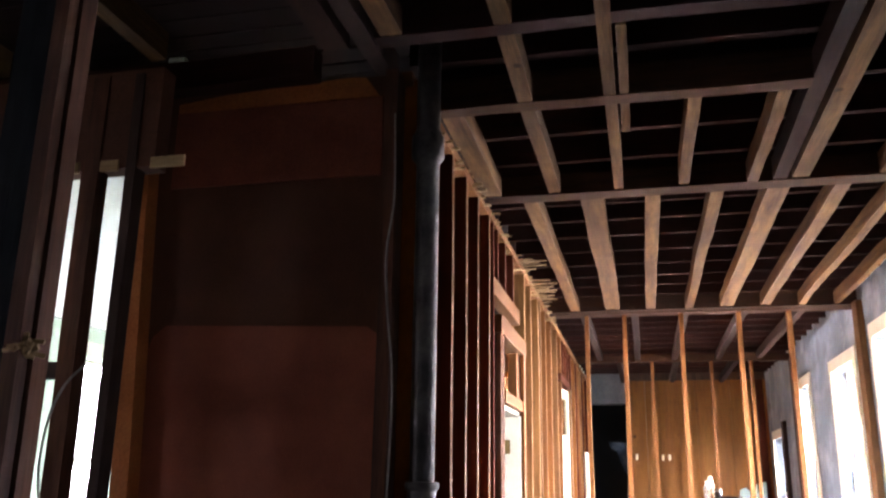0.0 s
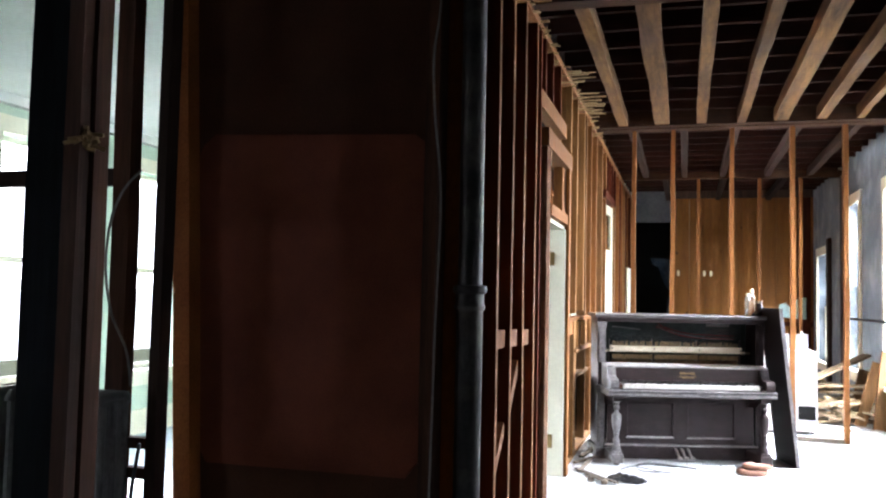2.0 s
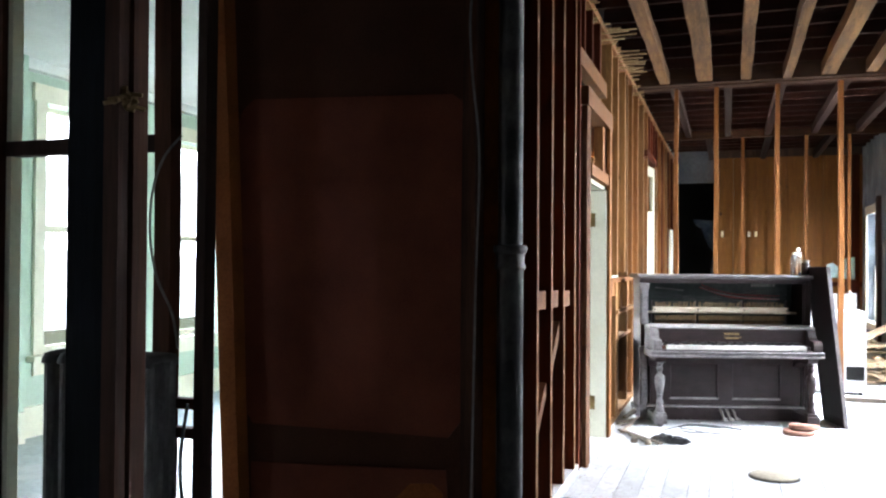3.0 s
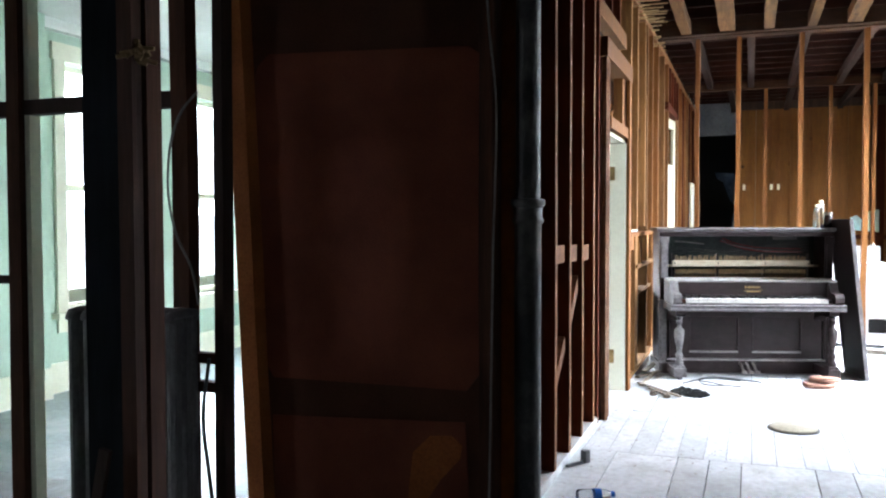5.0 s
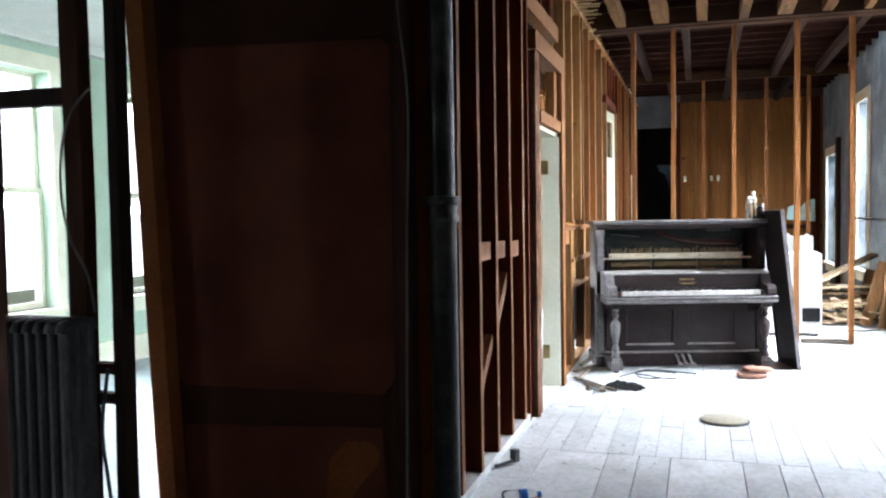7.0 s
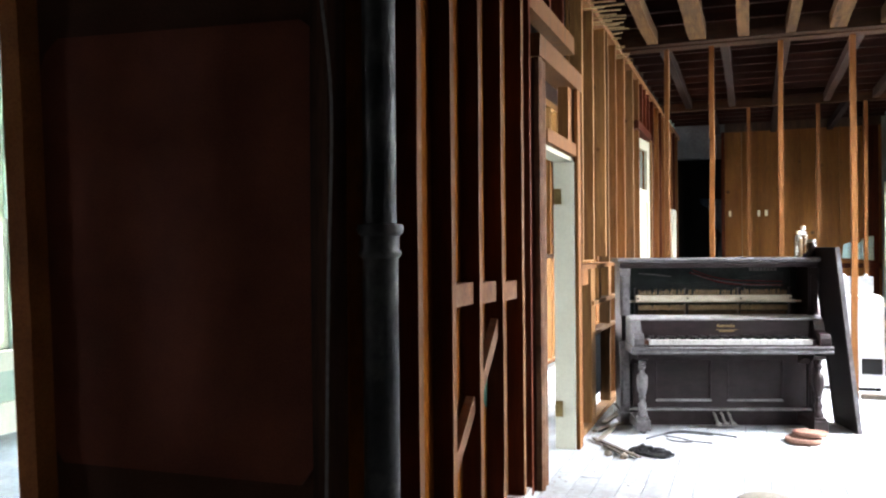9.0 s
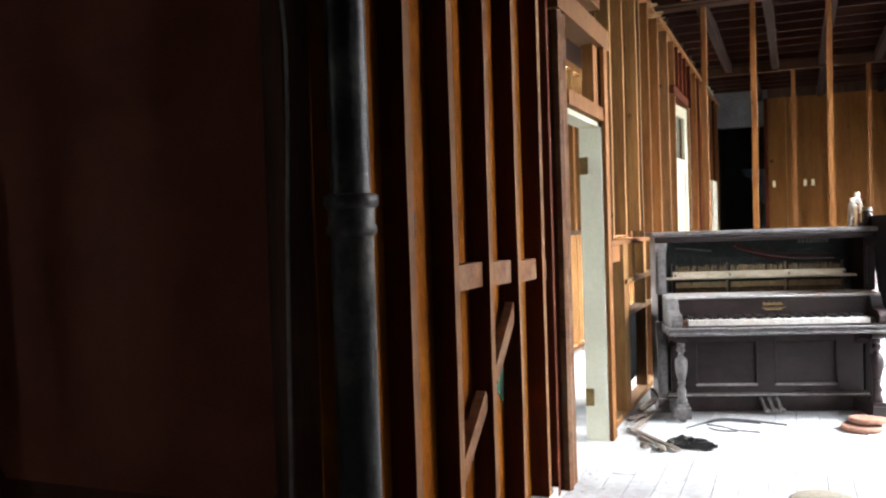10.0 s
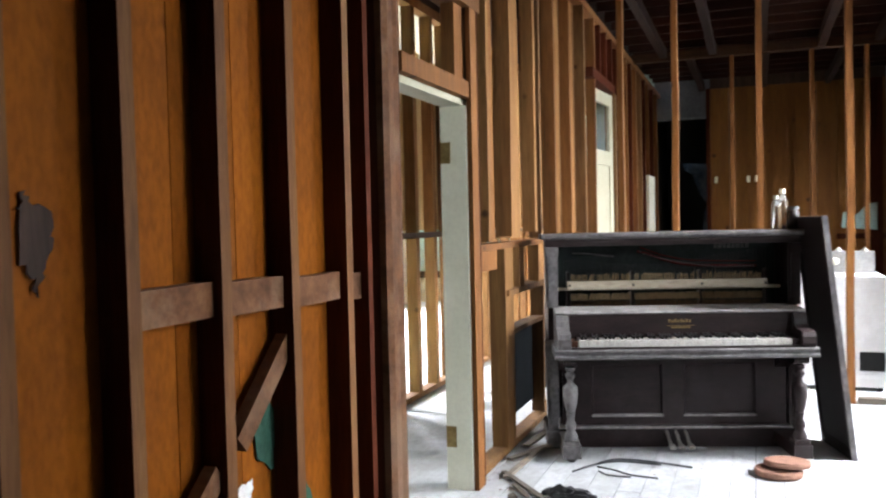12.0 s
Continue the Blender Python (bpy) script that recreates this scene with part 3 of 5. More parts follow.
for z0, z1 in ((0.02, 0.25), (1.0, 1.15), (1.95, 2.1), (2.58, 2.70)):
    boxpart("rail", (0.13, 0, z0), (0.70, 0.04, z1), DULL_CREAM, leaf)
for z0, z1 in ((0.25, 1.0), (1.15, 1.95)):
    boxpart("panel", (0.13, 0.012, z0), (0.70, 0.028, z1), DULL_CREAM, leaf)
boxpart("pane", (0.13, 0.018, 2.1), (0.70, 0.022, 2.58), PANE, leaf, bevel=0)
bm = bmesh.new()
lathe(bm, [(0.012, 0), (0.012, 0.03), (0.03, 0.04), (0.032, 0.06), (0.015, 0.07)], pose(0.76, 0, 1.45, 90, 0, 0), 14)
part("door_knob", bm, BRASS, leaf, "brass door knob", True)
boxpart("casing", (WX - SD, 11.74, 0), (WX + 0.02, 11.82, 2.73), STUD_GREY, wall)

# added white panel stands in for a bright strip in the far wall
boxpart("white_panel", (WX - 0.03, 14.75, 0.0), (WX + 0.015, 15.48, 2.0), WHITE, wall, "white panel standing for a bright strip between the far studs")

# ragged lath ends along the top of the hall wall
lath = bmesh.new()
y = 3.9
while y < 9.7:
    ln = random.choice((0.005, 0.02, 0.04, 0.06)) + (random.uniform(0.06, 0.20) if 7.5 < y < 8.6 or 6.7 < y < 7.0 else 0)
    z = 3.30 + random.uniform(-0.02, 0.05)
    box(lath, (WX - 0.09, 0, z), (WX + ln, random.uniform(0.014, 0.034), z + 0.008), m=pose(0, y, 0, 0, random.uniform(-0.4, 0.4), random.uniform(-4, 4)))
    y += random.uniform(0.03, 0.11)
tagged(part("lath_ends", lath, LATH), "broken lath ends along the top of the stud wall", "lath", kind="stuff")

# ---- freestanding stud rows across the hall ----
rows = setting("wall_2", "open partition of bare pine studs under a header")
for x in (0.06, 0.48, 1.10, 1.715, 2.235):
    w = random.uniform(0.042, 0.052)
    boxpart("stud", (x - w / 2, 9.42, 0.0), (x + w / 2, 9.51, JB), STUD, rows, jitter=0.009, cuts=9)
boxpart("bottom_plate", (1.76, 9.42, 0.0), (2.2, 9.51, 0.042), GREY_WOOD, rows)
rows2 = setting("wall_3", "second open partition of bare pine studs")
for x in (0.81, 1.70, 2.28):
    boxpart("stud", (x - 0.024, 13.43, 0), (x + 0.024, 13.52, JB), STUD, rows2, jitter=0.008, cuts=9)

# ---- far wall with a dark opening ----
far = setting("wall_north", "honey-coloured vertical board wall with a dark opening")
x = 0.41
while x < RX - 0.02:
    w = min(random.uniform(0.27, 0.34), RX - x)
    boxpart("board", (x, 16.59, 0.0), (x + w - 0.004, 16.62, 3.40), FARBOARD if x < 2.3 else STUD_RED, far, bevel=0.003)
    if random.random() < 0.8:
        boxpart("batten", (x + w - 0.025, 16.565, 0.0), (x + w + 0.015, 16.588, 3.40), FARBOARD, far, bevel=0.003)
    x += w
boxpart("upper_board", (0.41, 16.59, 3.402), (RX, 16.624, 3.72), STUD_DARK, far)
boxpart("wall_back", (0.41, 16.626, -0.03), (RX, 16.79, 3.72), PLAIN, far, bevel=0)
boxpart("wall_back", (-5.1, 16.625, -0.03), (-0.44, 16.79, 3.72), CYAN, far, bevel=0, label="pale turquoise plaster")
boxpart("dado", (-4.6, 16.59, -0.003), (-0.62, 16.624, 0.42), WHITE, far, "white dado")
boxpart("dado_rail", (-4.6, 16.57, 0.422), (-0.62, 16.624, 0.54), STUD_DARK, far, "black rail over the dado")
boxpart("lintel", (-0.44, 16.59, 2.96), (0.41, 16.79, 3.72), GREY_PLASTER, far, bevel=0, label="grey plaster over the opening")
boxpart("post", (0.35, 16.52, 0.0), (0.41, 16.588, 3.40), STUD_RED, far)
boxpart("dark_rail", (2.2, 16.53, 1.02), (RX - 0.01, 16.562, 1.10), STUD_RED, far)
for xk in (0.49, 0.965, 1.085):
    boxpart("switch_plate", (xk - 0.022, 16.545, 1.92), (xk + 0.022, 16.564, 2.02), WHITE, far, label="small white plate")
patch = bmesh.new()
prism(patch, [(2.5, 1.44), (2.98, 1.40), (2.98, 1.80), (2.84, 1.78), (2.76, 1.68), (2.7, 1.62), (2.62, 1.70), (2.52, 1.66)], 0.012, pose(-0.23, 16.545, -0.25))
part("paint_patch", patch, CYAN, far, "leftover of pale turquoise paint")
# the unlit room's darkness is painted on as black walls
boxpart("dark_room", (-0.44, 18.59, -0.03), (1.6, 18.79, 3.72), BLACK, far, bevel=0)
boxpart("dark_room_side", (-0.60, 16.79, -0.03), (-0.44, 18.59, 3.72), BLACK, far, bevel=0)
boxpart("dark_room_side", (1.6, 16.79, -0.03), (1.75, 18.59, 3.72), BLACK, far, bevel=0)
rag = bmesh.new()
edge = [(0.62, 0.0), (0.62, 2.55), (0.18, 2.58), (0.22, 2.46), (0.33, 2.40), (0.40, 2.2), (0.46, 2.05), (0.56, 1.92), (0.50, 1.75), (0.49, 1.5), (0.44, 1.3), (0.46, 1.0), (0.40, 0.6), (0.43, 0.0)]
prism(rag, edge, 0.05, pose(-0.22, 16.81, -0.31))
part("broken_plaster", rag, BLUE, far, "dark blue plaster with a ragged broken edge")

# ---- left closing partition: studs, panel, post ----
part4 = setting("wall_4", "dark stripped partition with a hardboard panel and bare studs")
bm = bmesh.new()
prism(bm, [(-1.50, 0.0), (-0.40, 0.0), (-0.40, 3.33), (-1.66, 3.33)], 0.01, pose(0, 3.262, 0))
part("hardboard", bm, PANEL_DARK, part4)
boxpart("board", (-1.53, 3.248, 2.83), (-0.47, 3.26, 3.22), PANEL_RED, part4)
bm = bmesh.new()
prism(bm, [(-1.53, 3.224), (-0.49, 3.224), (-0.56, 3.325), (-0.64, 3.33), (-1.28, 3.30), (-1.53, 3.27)], 0.01, pose(0, 3.25, 0))
part("board", bm, PANEL_ORANGE, part4, "bare orange board edge")
c = 0.10
bm = bmesh.new()
prism(bm, [(-1.53, 0.75), (-1.47, 0.66), (-0.52, 0.66), (-0.42, 0.79), (-0.42, 2.03), (-0.44, 2.08), (-0.51, 2.13), (-1.48, 2.16), (-1.54, 2.11), (-1.57, 2.03)], 0.012, pose(0, 3.248, 0))
part("panel", bm, PANEL_RED, part4, "reddish hardboard panel with rounded corners")
bm = bmesh.new()
prism(bm, [(-1.47, 0.0), (-1.48, 0.48), (-0.53, 0.52), (-0.50, 0.0)], 0.008, pose(0, 3.252, 0))
part("panel", bm, PANEL_RED, part4)
bm = bmesh.new()
prism(bm, [(-0.80, 0.02), (-0.79, 0.20), (-0.77, 0.37), (-0.69, 0.45), (-0.59, 0.46), (-0.54, 0.42), (-0.55, 0.36), (-0.64, 0.26), (-0.72, 0.14), (-0.76, 0.02)], 0.004, pose(0, 3.247, 0))
part("torn_patch", bm, PANEL_ORANGE, part4, "torn orange patch")
for x, w, mt, z1 in ((-0.42, 0.058, STUD_BROWN, 3.33),):
    boxpart("stud", (x - w / 2, 3.20, 0.0), (x + w / 2, 3.33, z1), mt, part4, jitter=0.007, cuts=8)
boxpart("backing_board", (-0.39, 3.335, 0.0), (-0.315, 3.355, 3.33), BACKING, part4, "bare orange board beside the soil pipe", bevel=0.002)
boxpart("stud", (-0.042, -0.045, -1.66), (0.042, 0.045, 1.66), PANEL_ORANGE, part4, "bare orange-brown stud leaning at the panel edge", jitter=0.005, cuts=8, m=pose(-1.583, 3.2, 1.665, 0, -2.6, 0))
# open studs standing a little nearer, with the rail and lintel they carry
for x, w, mt in ((-1.345, 0.042, STUD_DARK), (-1.527, 0.075, STUD_BROWN), (-1.94, 0.042, STUD_DARK), (-2.39, 0.07, STUD_BROWN), (-2.87, 0.05, STUD_BROWN)):
    boxpart("stud", (x - w / 2, 2.64, 0.0), (x + w / 2, 2.712, 3.12), mt, part4, jitter=0.006, cuts=8)
boxpart("white_batten", (-2.353, 2.672, 0.0), (-2.325, 2.73, 2.695), WHITE, part4)
boxpart("rail", (-3.7, 2.665, 1.85), (-1.57, 2.722, 1.915), STUD_DARK, part4, jitter=0.006, cuts=5)
boxpart("rail", (-3.7, 2.665, 1.115), (-2.43, 2.70, 1.15), STUD_DARK, part4, jitter=0.004, cuts=4)
boxpart("noggin", (-1.488, 2.665, 0.82), (-1.37, 2.714, 0.86), STUD_BROWN, part4)
boxpart("noggin", (-1.488, 2.665, 0.705), (-1.37, 2.714, 0.745), STUD_BROWN, part4)
boxpart("lintel", (-3.93, 2.647, 2.70), (-1.24, 2.737, 3.14), PANEL_DARK, part4, jitter=0.004, cuts=4)
for x0, x1 in ((-1.25, -1.10), (-1.69, -1.58), (-1.48, -1.40)):
    boxpart("lath_piece", (x0, 2.634, 2.69), (x1, 2.646, 2.735), LATH, part4)

post = thing("timber_post", "black timber post, its lit side painted as brown strips, frayed wrapping", "post")
# black core and brown strips paint the post's shaded and lit faces
boxpart("post_core", (-0.648, 1.185, 0.0), (-0.557, 1.27, 3.49), BLACK_TIMBER, post, jitter=0.006, cuts=10)
boxpart("stud", (-0.555, 1.178, 0.0), (-0.520, 1.208, 3.49), STUD_BROWN, post, jitter=0.003, cuts=10)
boxpart("stud", (-0.555, 1.213, 0.0), (-0.514, 1.258, 3.49), STUD_BROWN, post, jitter=0.003, cuts=10)
bm = bmesh.new()
for i in range(24):
    a = random.uniform(0, 1)
    box(bm, (-0.012, -0.003, -0.003), (0.008 + 0.014 * random.random(), 0.003, 0.004), m=pose(-0.535 + 0.03 * a, 1.168 + 0.05 * a, 1.725 + random.gauss(0, 0.007), random.uniform(-30, 30), random.uniform(-35, 20), random.uniform(-30, 60)))
part("frayed_end", bm, LATH, post, "frayed pale splinters of a cut lath")["kind"] = "stuff"
boxpart("strap", (-0.012, -0.006, -0.40), (0.012, 0.006, 0.40), STUD_DARK, post, m=pose(-0.665, 1.16, 0.55, 0, 12, 0))

# hanging cables by the stud
bm = bmesh.new()
tube(bm, curve_points([(-1.43, 2.635, 1.90), (-1.50, 2.622, 1.82), (-1.55, 2.622, 1.70), (-1.565, 2.622, 1.52), (-1.53, 2.622, 1.34), (-1.46, 2.627, 1.20), (-1.435, 2.631, 1.06)], 6), 0.005)
tagged(part("hanging_cable", bm, WIRE_GREY), "thin grey cable hanging in a loop from a stud", "cable")
bm = bmesh.new()
tube(bm, curve_points([(-1.38, 2.622, 0.85), (-1.40, 2.606, 0.62), (-1.37, 2.598, 0.40), (-1.30, 2.58, 0.012)], 6), 0.007)
tagged(part("hanging_cable", bm, BLACK_PLASTIC), "black cable hanging down beside the radiator", "cable")

# radiator
rad = thing("radiator", "tall dark grey cast-iron column radiator in front of bare studs", "radiator")
for k in range(10):
    x = -1.438 - 0.049 * k if k < 9 else -1.905
    bm = bmesh.new()
    box(bm, (x - 0.008, 2.445, 0.075), (x + 0.008, 2.617, 1.045), 0.004)
    section = part("section", bm, RADIATOR, rad, smooth=True)
    for yc in (2.466, 2.53, 2.594):
        bm = bmesh.new()
        lathe(bm, [(0.016, 0.10), (0.020, 0.13), (0.0185, 0.30), (0.0185, 0.82), (0.020, 0.985), (0.014, 1.02)], pose(x, yc, 0), 12)
        part("column", bm, RADIATOR, section, smooth=True)
    for z0, z1 in ((0.07, 0.125), (0.998, 1.052)):
        bm = bmesh.new()
        tube(bm, curve_points([(x, 2.446, z0 + 0.005), (x, 2.462, z1 - 0.022), (x, 2.53, z1 - 0.018), (x, 2.598, z1 - 0.022), (x, 2.614, z0 + 0.005)], 5), 0.0185, 10)
        part("cap", bm, RADIATOR, section, smooth=True)
    if k in (0, 9):
        for yy in (2.46, 2.60):
            boxpart("foot", (x - 0.017, yy - 0.02, 0.0), (x + 0.017, yy + 0.02, 0.08), RADIATOR, rad)
for z in (0.10, 1.02):
    bm = bmesh.new()
    tube(bm, [(-1.438, 2.53, z), (-1.905, 2.53, z)], 0.016)
    part("connector", bm, RADIATOR, rad)

# soil pipe at the corner
pipe = thing("soil_pipe", "black cast-iron soil pipe with a hub joint, mottled by dust and painted highlight", "pipe", pose(-0.266, 3.31, 0))
bm = bmesh.new()
lathe(bm, [(0.056, 0), (0.056, 1.385), (0.058, 1.395)], None, 28)
part("pipe_length", bm, IRON, pipe, smooth=True)
bm = bmesh.new()
lathe(bm, [(0.058, 1.375), (0.066, 1.385), (0.066, 1.397), (0.060, 1.405), (0.061, 1.445), (0.070, 1.453), (0.073, 1.465), (0.070, 1.48), (0.058, 1.483)], None, 28)
part("hub", bm, IRON, pipe, smooth=True)
bm = bmesh.new()
lathe(bm, [(0.052, 1.484), (0.052, 2.885), (0.06, 2.895), (0.075, 2.915), (0.075, 3.015), (0.062, 3.035), (0.055, 3.065), (0.055, 3.69)], None, 28)
part("pipe_length", bm, IRON, pipe, smooth=True)
bm = bmesh.new()
tube(bm, curve_points([(-0.395, 3.2, 3.1), (-0.385, 3.19, 2.7), (-0.41, 3.18, 2.45), (-0.40, 3.18, 2.2), (-0.37, 3.19, 1.85), (-0.38, 3.18, 1.3), (-0.385, 3.17, 0.8), (-0.40, 3.17, 0.02)], 6), 0.005)
tagged(part("hanging_cable", bm, WIRE_GREY), "thin grey cable running down beside the soil pipe", "cable")

# ---- green room ----
GX = -4.65
GREEN_WINDOWS = [(5.26, 6.05, 0.64, 2.68), (6.98, 7.78, 0.64, 2.62)]
wall_with_holes("wall_5", GX - 0.22, GX, 3.25, 8.3, -0.5, 3.72, GREEN_WINDOWS, GREEN, "pale green plaster wall with two sash windows")
for y0, y1, z0, z1 in GREEN_WINDOWS:
    window(GX, y0, y1, z0, z1, 1, "white-painted sash window in a pale green wall")
    window_light(GX - 0.2, y0, y1, z0, z1, 1, 130 * (y1 - y0) * (z1 - z0))
tagged(boxpart("wall_6", (GX, 8.3, -0.03), (-1.60, 8.38, 3.72), GREEN, bevel=0), "pale green plaster cross wall", "wall", kind="structure")
tagged(boxpart("wall_7", (-1.69, 3.36, -0.03), (-1.60, 5.7, 3.6), GREEN, bevel=0), "pale green plaster inner wall", "wall", kind="structure")
tagged(boxpart("ceiling", (GX, 3.365, 2.985), (-1.70, 8.295, 3.06), CEIL_WHITE, bevel=0), "white plaster ceiling of the green room", "ceiling", kind="structure")
tagged(boxpart("cornice", (GX + 0.003, 3.4, 2.90), (GX + 0.09, 8.29, 2.982), CEIL_WHITE, bevel=0.03), "white plaster cornice", "trim", kind="structure")
for y0, y1, d in ((3.4, 4.95, 0.16), (4.95, 8.29, 0.03)):
    tagged(boxpart("baseboard", (GX + 0.003, y0, -0.004), (GX + d, y1, 0.24), WHITE, bevel=0.008), "tall cream-painted baseboard", "baseboard", kind="structure")
tagged(boxpart("wall_8", (GX + 0.003, 3.4, 0.242), (GX + 0.14, 4.95, 2.98), GREEN, bevel=0), "projecting pale green plaster pier", "wall", kind="structure")

# ---- back rooms beyond the open studs ----
BACK_WINDOWS = [(9.3, 10.4, 0.55, 2.6), (11.4, 12.6, 0.55, 2.6), (13.6, 14.8, 0.55, 2.6)]
wall_with_holes("wall_9", GX - 0.22, GX, 8.38, 16.8, -0.5, 3.72, BACK_WINDOWS, CEIL_WHITE, "white plaster outer wall with tall windows")
for y0, y1, z0, z1 in BACK_WINDOWS:
    window(GX, y0, y1, z0, z1, 1, "tall sash window of the back room")
    window_light(GX - 0.2, y0, y1, z0, z1, 1, 1250 * (y1 - y0) * (z1 - z0))
inner = setting("wall_10", "inner partition of bare pine studs in the back room")
boxpart("bottom_plate", (-1.56, 8.4, 0.0), (-1.47, 16.58, 0.045), STUD_GREY, inner)
boxpart("top_plate", (-1.56, 8.4, 3.12), (-1.47, 16.58, 3.2), STUD_TAN, inner)
y = 8.45
while y < 15.9:
    boxpart("stud", (-1.56, y, 0.046), (-1.47, y + 0.07, 3.118), STUD_TAN, inner, jitter=0.006, cuts=6)
    y += random.uniform(0.34, 0.42)
y = 8.42
while y < 11.6:
    w = random.uniform(0.16, 0.21)
    boxpart("board", (-1.592, y, 1.34), (-1.567, y + w, 2.78 + random.uniform(-0.04, 0.04)), PALE_BOARD, inner, jitter=0.003, cuts=4)
    y += w + random.uniform(0.006, 0.03)
boxpart("rail", (-1.53, 8.4, 1.28), (-1.455, 16.58, 1.325), STUD_DARK, inner)
boxpart("lintel", (-1.56, 8.4, 3.202), (-1.47, 16.58, 3.72), STUD_DARK, inner, bevel=0)
tagged(boxpart("ceiling", (GX, 8.385, 3.3), (-1.57, 16.58, 3.36), CEIL_WHITE, bevel=0), "white plaster ceiling of the back room", "ceiling", kind="structure")

# ---- piano ----
piano = thing("upright_piano", "worn dusty black upright piano with its upper front removed", "piano", pose(-0.17, 7.66, 0, 0, 0, 16.4) @ Matrix.Diagonal((0.932, 1, 1, 1)))
PW = 1.68


def mould(bm, x0, x1, rows):
    """A moulding along local x; rows are (y, z) of its section."""
    a = [bm.verts.new((x0, y, z)) for y, z in rows]
    b = [bm.verts.new((x1, y, z)) for y, z in rows]
    k = len(rows)
    bm.faces.new(a), bm.faces.new(list(reversed(b)))
    for i in range(k):
        bm.faces.new((a[i], a[(i + 1) % k], b[(i + 1) % k], b[i]))


bm = bmesh.new()
mould(bm, 0.0, PW, [(0.0, 1.278), (-0.012, 1.286), (-0.016, 1.298), (-0.012, 1.308), (0.0, 1.312), (0.40, 1.312), (0.40, 1.278)])
part("lid", bm, DUSTY, piano, "dusty black lid")
bm = bmesh.new()
mould(bm, 0.02, PW - 0.02, [(0.015, 1.235), (0.0, 1.262), (0.0, 1.277), (0.06, 1.277), (0.06, 1.235)])
part("lid_moulding", bm, EBONY, piano)
for x0 in (0.035, PW - 0.09):
    boxpart("side_panel", (x0, 0.03, 0.02), (x0 + 0.055, 0.39, 1.277), EBONY, piano)
for x0 in (0.022, PW - 0.10):
    bm = bmesh.new()
    box(bm, (x0, 0.005, 0.86), (x0 + 0.08, 0.06, 1.233), 0.005)
    box(bm, (x0 + 0.018, -0.008, 0.90), (x0 + 0.062, 0.006, 1.17), 0.01)
    box(bm, (x0 - 0.006, -0.012, 1.175), (x0 + 0.086, 0.05, 1.232), 0.014)
    part("pilaster", bm, DUSTY if x0 < 1 else EBONY, piano)
    bm = bmesh.new()
    box(bm, (x0, 0.005, 0.10), (x0 + 0.075, 0.07, 0.60), 0.006)
    box(bm, (x0 + 0.018, -0.006, 0.16), (x0 + 0.058, 0.006, 0.54), 0.01)
    box(bm, (x0 - 0.01, -0.03, 0.0), (x0 + 0.085, 0.39, 0.10), 0.008)
    box(bm, (x0 - 0.012, -0.03, 0.555), (x0 + 0.085, 0.05, 0.66), 0.014)
    part("pilaster", bm, DUSTY if x0 < 1 else EBONY, piano)
boxpart("back", (0.09, 0.36, 0.05), (PW - 0.09, 0.40, 1.277), EBONY, piano)
# iron plate, strings, felt
boxpart("iron_plate", (0.10, 0.26, 0.66), (PW - 0.10, 0.30, 1.24), PLATE, piano)
bm = bmesh.new()
for i in range(70):
    x = 0.16 + i * (PW - 0.32) / 69
    box(bm, (x, 0.250, 0.86), (x + 0.0012, 0.256, 1.16 - 0.05 * math.sin(i * 0.06)))
part("string_band", bm, IRON, piano)["kind"] = "stuff"
bm = bmesh.new()
tube(bm, curve_points([(0.66, 0.235, 1.19), (0.72, 0.235, 1.175), (0.85, 0.235, 1.13), (1.0, 0.235, 1.10), (1.2, 0.235, 1.09), (1.45, 0.235, 1.085)], 6), 0.008, 6)
tube(bm, curve_points([(0.68, 0.24, 1.215), (0.82, 0.24, 1.165), (1.0, 0.24, 1.13), (1.2, 0.24, 1.12), (1.45, 0.24, 1.115)], 6), 0.004, 6)
part("felt_strip", bm, FELT_RED, piano, "red felt strip")
bm = bmesh.new()
tube(bm, curve_points([(0.22, 0.235, 1.185), (0.32, 0.235, 1.18), (0.50, 0.235, 1.16)], 6), 0.006, 6)
part("pin_row", bm, STEEL, piano)
bm = bmesh.new()
for i in range(34):
    t = i / 33
    p = 1.19 - 0.105 * min(1, (t * 1.5) ** 0.6)
    lathe(bm, [(0.005, 0), (0.005, 0.02)], pose(0.68 + t * 0.75, 0.222, p, 90, 0, 0), 6)
part("pin_band", bm, STEEL, piano)["kind"] = "stuff"
# action: rail, dampers, hammers, brackets
boxpart("hammer_rail", (0.17, 0.10, 0.965), (PW - 0.20, 0.14, 1.012), RAIL, piano, label="long beige hammer rail")
boxpart("rest_rail", (0.11, 0.12, 0.955), (PW - 0.11, 0.16, 0.972), RAIL, piano)
for x in (0.18, 0.60, 1.05, PW - 0.22):
    boxpart("rail_bolt", (x, 0.094, 0.98), (x + 0.014, 0.099, 0.996), BLACK_KEY, piano)
for x in (0.17, 0.60, 1.05, PW - 0.20):
    boxpart("action_bracket", (x, 0.14, 0.70), (x + 0.014, 0.20, 1.07), EBONY, piano)
hb, db, sb = bmesh.new(), bmesh.new(), bmesh.new()
